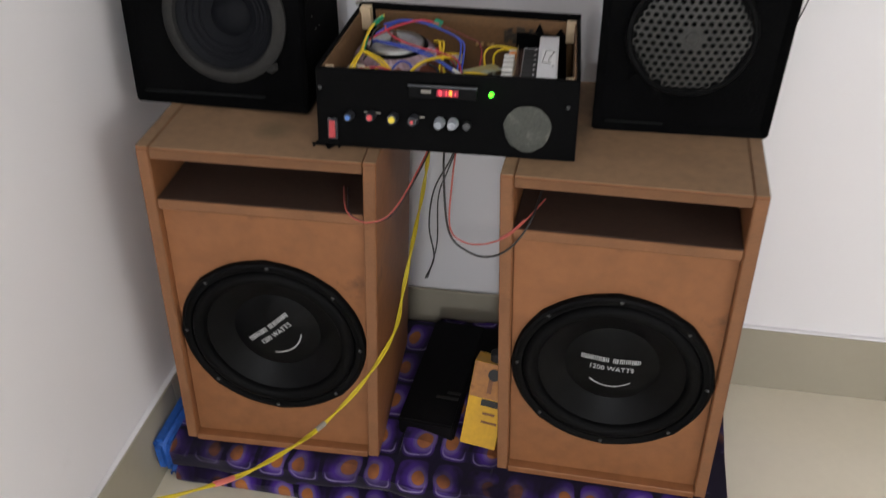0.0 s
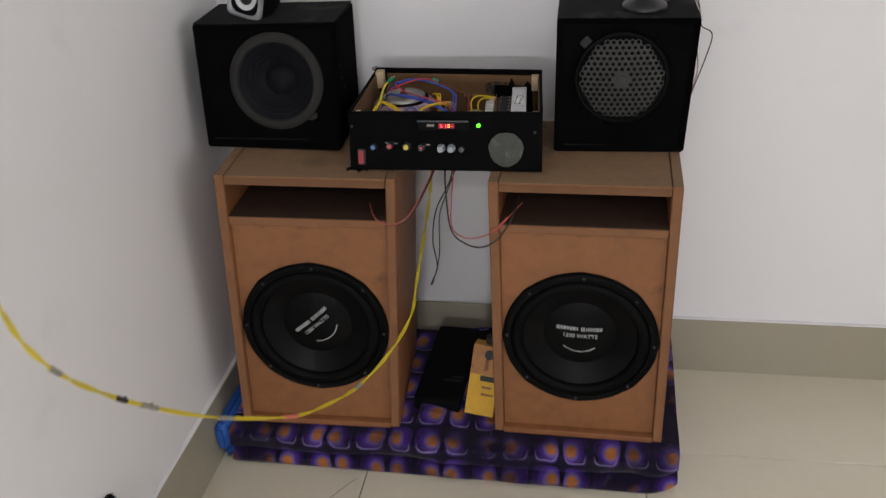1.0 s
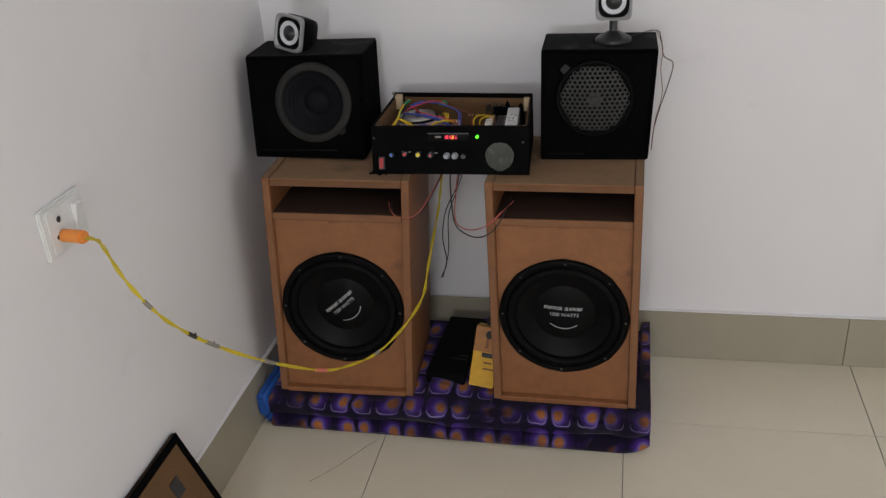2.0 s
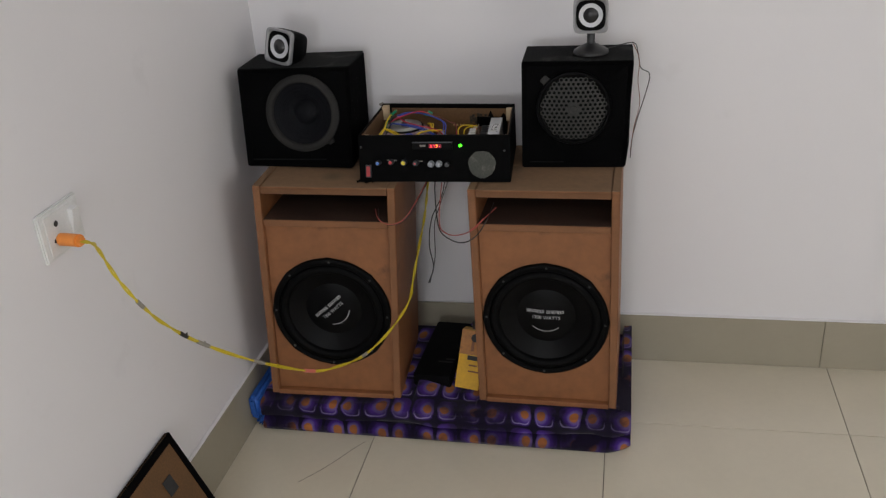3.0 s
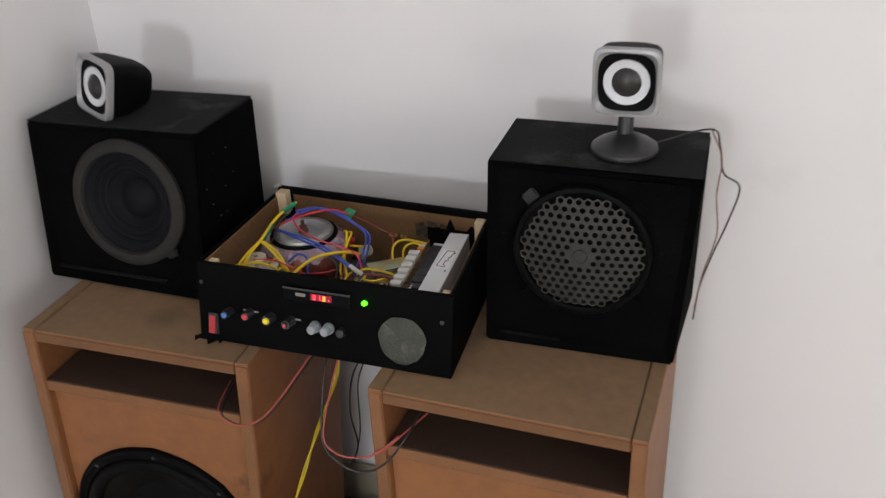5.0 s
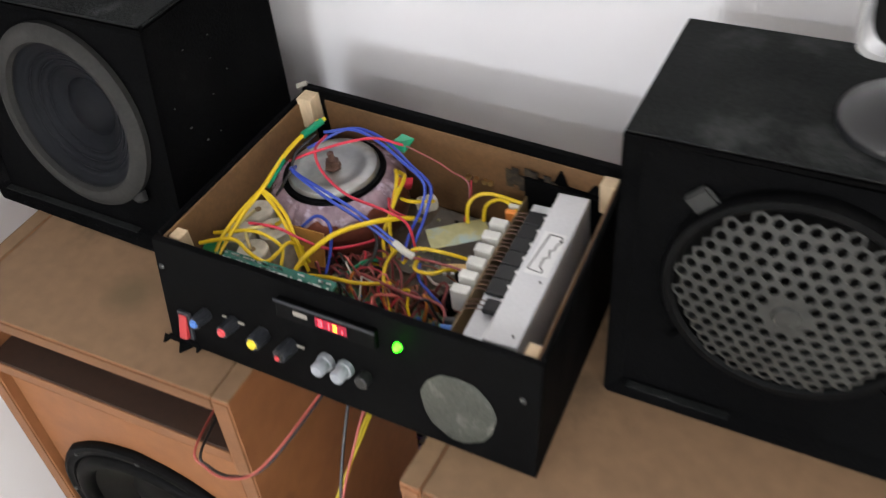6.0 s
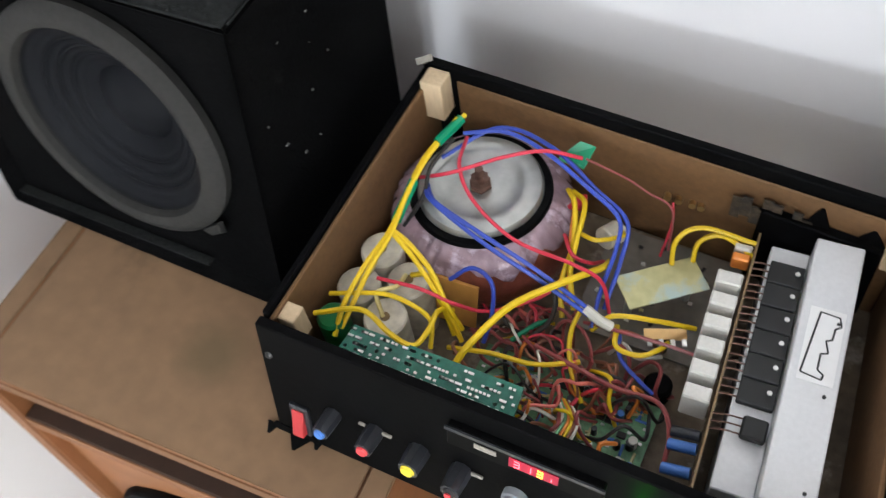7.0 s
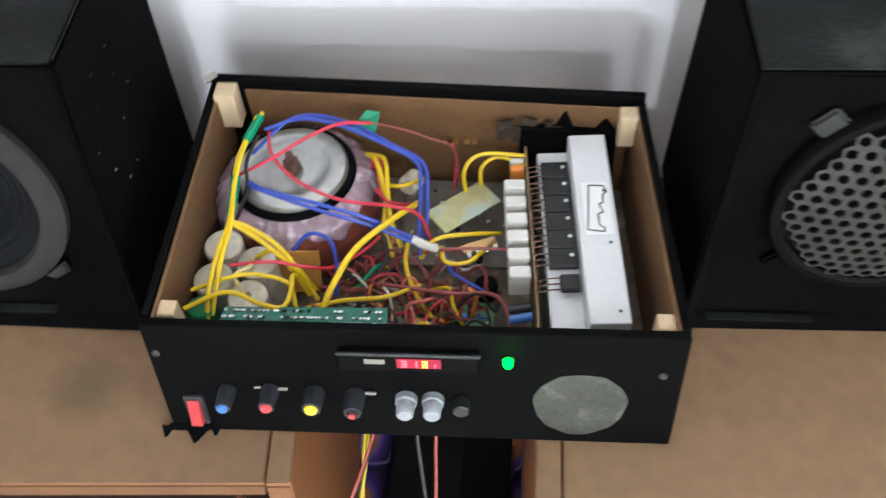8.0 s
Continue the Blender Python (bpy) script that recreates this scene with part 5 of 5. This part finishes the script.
    wire(W_YELLOW, 0.0018, (-0.122, 1.300, 0.750), (-0.122, 1.276, 0.750), (-0.114, 1.256, 0.742), (-0.100, 1.240, 0.730))
    wire(W_YELLOW, 0.0018, (-0.195, 1.236, 0.745), (-0.165, 1.242, 0.748), (-0.135, 1.246, 0.748), (-0.110, 1.262, 0.742))
    wire(W_BLUE, B, (-0.242, 1.371, 0.800), (-0.212, 1.378, 0.806), (-0.179, 1.371, 0.806), (-0.142, 1.356, 0.801), (-0.117, 1.347, 0.791), (-0.113, 1.334, 0.776), (-0.113, 1.305, 0.762), (-0.111, 1.286, 0.748), label="blue wire")
    wire(W_BLUE, B, (-0.250, 1.350, 0.793), (-0.220, 1.384, 0.801), (-0.178, 1.379, 0.803), (-0.138, 1.360, 0.797), (-0.112, 1.350, 0.786), (-0.108, 1.330, 0.770), (-0.108, 1.300, 0.752))
    wire(W_BLUE, B, (-0.256, 1.335, 0.780), (-0.240, 1.314, 0.797), (-0.229, 1.307, 0.799), (-0.188, 1.295, 0.799), (-0.150, 1.289, 0.790), (-0.112, 1.287, 0.767))
    w = wire(W_BLUE, B, (-0.252, 1.330, 0.785), (-0.238, 1.310, 0.798), (-0.188, 1.291, 0.797), (-0.150, 1.285, 0.788), (-0.113, 1.284, 0.766))
    part("sleeve", tube_bm([(-0.117, 1.2865, 0.769), (-0.106, 1.2850, 0.763), (-0.098, 1.2860, 0.758)], 0.0036, 8, 3), W_WHITE, w, "white sleeve", True)
    wire(W_BLUE, B, (-0.208, 1.272, 0.770), (-0.194, 1.280, 0.781), (-0.178, 1.276, 0.777), (-0.174, 1.264, 0.757), (-0.176, 1.252, 0.738))
    wire(W_BLUE, 0.0015, (-0.092, 1.286, 0.752), (-0.086, 1.272, 0.748), (-0.070, 1.264, 0.742), (-0.060, 1.262, 0.735))
    w = wire(W_RED, Rr, (-0.258, 1.330, 0.790), (-0.232, 1.332, 0.805), (-0.203, 1.352, 0.811), (-0.178, 1.367, 0.812), (-0.155, 1.378, 0.802), label="red wire")
    part("tape_flag", hull_bm([(-0.170, 1.372, 0.800), (-0.152, 1.374, 0.796), (-0.150, 1.390, 0.800), (-0.160, 1.386, 0.806), (-0.170, 1.373, 0.802), (-0.152, 1.375, 0.798), (-0.150, 1.391, 0.802), (-0.160, 1.387, 0.808)]), W_GREEN, w, "green tape flag")
    wire(W_MAROON, 0.0009, (-0.153, 1.380, 0.800), (-0.125, 1.384, 0.787), (-0.109, 1.383, 0.780), (-0.090, 1.382, 0.770), (-0.085, 1.366, 0.745))
    wire(W_RED, 0.0010, (-0.092, 1.391, 0.767), (-0.088, 1.380, 0.758), (-0.090, 1.366, 0.735))
    wire(W_RED, Rr, (-0.239, 1.370, 0.798), (-0.229, 1.338, 0.806), (-0.208, 1.317, 0.801), (-0.172, 1.302, 0.796), (-0.134, 1.305, 0.786), (-0.113, 1.306, 0.775), (-0.104, 1.300, 0.750))
    wire(W_RED, Rr, (-0.250, 1.249, 0.780), (-0.219, 1.251, 0.783), (-0.195, 1.254, 0.774), (-0.177, 1.265, 0.759), (-0.154, 1.289, 0.752), (-0.142, 1.309, 0.750))
    wire(W_MAROON, 0.0017, (-0.142, 1.262, 0.742), (-0.085, 1.251, 0.748), (-0.054, 1.252, 0.747), (-0.041, 1.236, 0.745), (-0.038, 1.214, 0.735))
    wire(W_RED, Rr, (-0.150, 1.334, 0.772), (-0.138, 1.318, 0.776), (-0.126, 1.320, 0.770), (-0.122, 1.336, 0.752))
    wire(W_MAROON, 0.0013, (-0.118, 1.290, 0.744), (-0.092, 1.284, 0.760), (-0.060, 1.286, 0.760), (-0.030, 1.288, 0.756))
    wire(W_BLACK, 0.0016, (-0.246, 1.362, 0.802), (-0.250, 1.334, 0.800), (-0.248, 1.316, 0.790), (-0.258, 1.300, 0.770))
    wire(W_BLACK, 0.0018, (-0.155, 1.300, 0.770), (-0.140, 1.292, 0.764), (-0.138, 1.280, 0.750), (-0.148, 1.268, 0.738))
    wire(W_GREEN, 0.0020, (-0.160, 1.262, 0.735), (-0.148, 1.276, 0.742), (-0.140, 1.286, 0.738))
    tangle = (W_MAROON, W_MAROON, W_BROWN, W_RED, W_ORANGE, W_YELLOW, W_BROWN, W_WHITE, W_BLACK, W_MAROON, W_PINK)
    for k in range(84):
        x, y = rng.uniform(-0.185, -0.060), rng.uniform(1.195, 1.285)
        a = rng.uniform(0, math.tau)
        length = rng.uniform(0.02, 0.055)
        pts = []
        z = 0.721
        for q in range(5):
            s = q / 4
            pts.append((min(max(x + math.cos(a) * length * s, -0.195), -0.048), min(max(y + math.sin(a) * length * s * 0.8, 1.186), 1.30), z + math.sin(math.pi * s) * rng.uniform(0.008, 0.030) + rng.uniform(0, 0.004)))
            a += rng.uniform(-0.6, 0.6)
        part("wire", tube_bm(pts, rng.choice((0.0010, 0.0013, 0.0015)), 6, 4), rng.choice(tangle), amp, "", True)
    for k, mat in enumerate((W_WHITE, PCB_LIGHT, W_ORANGE, W_YELLOW, W_BROWN, W_WHITE)):
        d = 0.0023 * k
        wire(mat, 0.0011, (-0.118 + d, 1.190, 0.728), (-0.108 + d, 1.205, 0.744 - 0.3 * d), (-0.106 + d * 0.9, 1.222, 0.742), (-0.116 + d * 0.7, 1.238, 0.730))
    return amp


# ---- things ----
add_cloth()
bass_cabinet("bass_cabinet", -0.581, -0.229, 1.0860, 0.112, 0.7085, 0.025, -1.2, 2.0, 3.6, (-0.3980, 0.361), 0.1545, 42, SPOTTED_TOP, "brown fibreboard bass cabinet with slot and black woofer, leaning slightly")
bass_cabinet("bass_cabinet", -0.019, 0.333, 1.105, 0.107, 0.7022, 0.0, 0.0, 0.0, -0.9, (0.157, 0.355), 0.155, -2, RAW_TOP, "brown fibreboard bass cabinet with slot and black woofer")
add_left_box()
add_right_box()
add_amplifier()
satellite("satellite_speaker", pose(0.2565, 1.310, 1.0545, 0, 0, 0) @ Matrix.Scale(0.95, 4), "small silver and black satellite speaker on a round foot", True)
satellite("satellite_speaker", pose(-0.514, 1.308, 1.001, -10, 8, -22), "small silver and black satellite speaker without foot, tilted back", False)
add_gap_things()
add_wall_socket()
add_cord()
add_loose_wires()
add_board()
add_ceiling_lights()
add_window("window_1", pose(-0.03, FRONT_Y + 0.012, 1.10), 0.30, 0.30, "small bright window in a white frame")
# pane and frame added round the side fill lamp, out of view
add_window("added_window", pose(RIGHT_X - 0.012, -1.2, 1.5, 0, 0, 90), 1.42, 1.12, "wide bright pane in a white frame, added for side fill light")


# ---- tiles ----
def add_floor():
    fl = slab("floor", LEFT_X - T, RIGHT_X + T, FRONT_Y - T, BACK_Y + T, -0.1, -0.0035, mat=GROUT, label="glossy cream vitrified floor tiles", category="floor")
    g = 0.0010
    xs = [LEFT_X] + [-0.305 + 0.612 * k for k in range(7) if -0.305 + 0.612 * k < RIGHT_X] + [RIGHT_X]
    ys = [FRONT_Y] + sorted(1.195 - 0.612 * k for k in range(8) if 1.195 - 0.612 * k > FRONT_Y) + [BACK_Y]
    shared = {}
    for x0, x1 in zip(xs, xs[1:]):
        for y0, y1 in zip(ys, ys[1:]):
            w, d = x1 - x0 - 2 * g, y1 - y0 - 2 * g
            if w < 0.01 or d < 0.01:
                continue
            key = (round(w, 4), round(d, 4))
            if key not in shared:
                shared[key] = part("tile", box_bm(-w / 2, w / 2, -d / 2, d / 2, -0.0035, 0, bevel=0.0008), TILE, fl)
                ob = shared[key]
            else:
                ob = new("tile", shared[key].data)
                ob.parent = fl
            ob.location = ((x0 + x1) / 2, (y0 + y1) / 2, 0)


def add_skirting():
    back = slab("baseboard_back", LEFT_X, RIGHT_X, BACK_Y - 0.005, BACK_Y, 0, SKIRT - 0.001, mat=GROUT, label="beige tiled skirting along the wall", category="skirting")
    left = slab("baseboard_left", LEFT_X, LEFT_X + 0.005, FRONT_Y, BACK_Y - 0.014, 0, SKIRT - 0.001, mat=GROUT, label="beige tiled skirting along the wall", category="skirting")
    xs = [LEFT_X + 0.0055] + [-0.325 + 0.612 * k for k in range(6)] + [RIGHT_X]
    for a, b in zip(xs, xs[1:]):
        tall = 0.019 if b < 0.3 else 0.0
        part("skirting_tile", box_bm(a + 0.0008, b - 0.0008, BACK_Y - 0.012, BACK_Y - 0.0052, 0, SKIRT + tall, bevel=0.001), SKIRTING, back)
    ys = [FRONT_Y, -2.5, -1.888, -1.276, -0.664, -0.052, 0.560, 1.172, BACK_Y - 0.014]
    for a, b in zip(ys, ys[1:]):
        part("skirting_tile", box_bm(LEFT_X + 0.0052, LEFT_X + 0.012, a + 0.0008, b - 0.0008, 0, SKIRT, bevel=0.001), SKIRTING, left)
    for ob, lim in ((back, (0.288, RIGHT_X, BACK_Y - 0.0105, BACK_Y - 0.0005)), (left, (LEFT_X + 0.0005, LEFT_X + 0.0105, FRONT_Y, BACK_Y - 0.012))):
        part("plaster_edge", box_bm(*lim, SKIRT + 0.0002, SKIRT + 0.0035, bevel=0.001), WALL, ob, "white plaster edge above the tiles")


add_floor()
add_skirting()
crack = tube_bm([(-0.451, 0.864, 0.0001), (-0.397, 0.930, 0.0001), (-0.344, 1.012, 0.0001), (-0.323, 1.039, 0.0001)], 0.0007, 4, 4)
part("hairline_crack", crack, GROUT, bpy.data.objects["floor"], "thin dark scratch in the glaze")
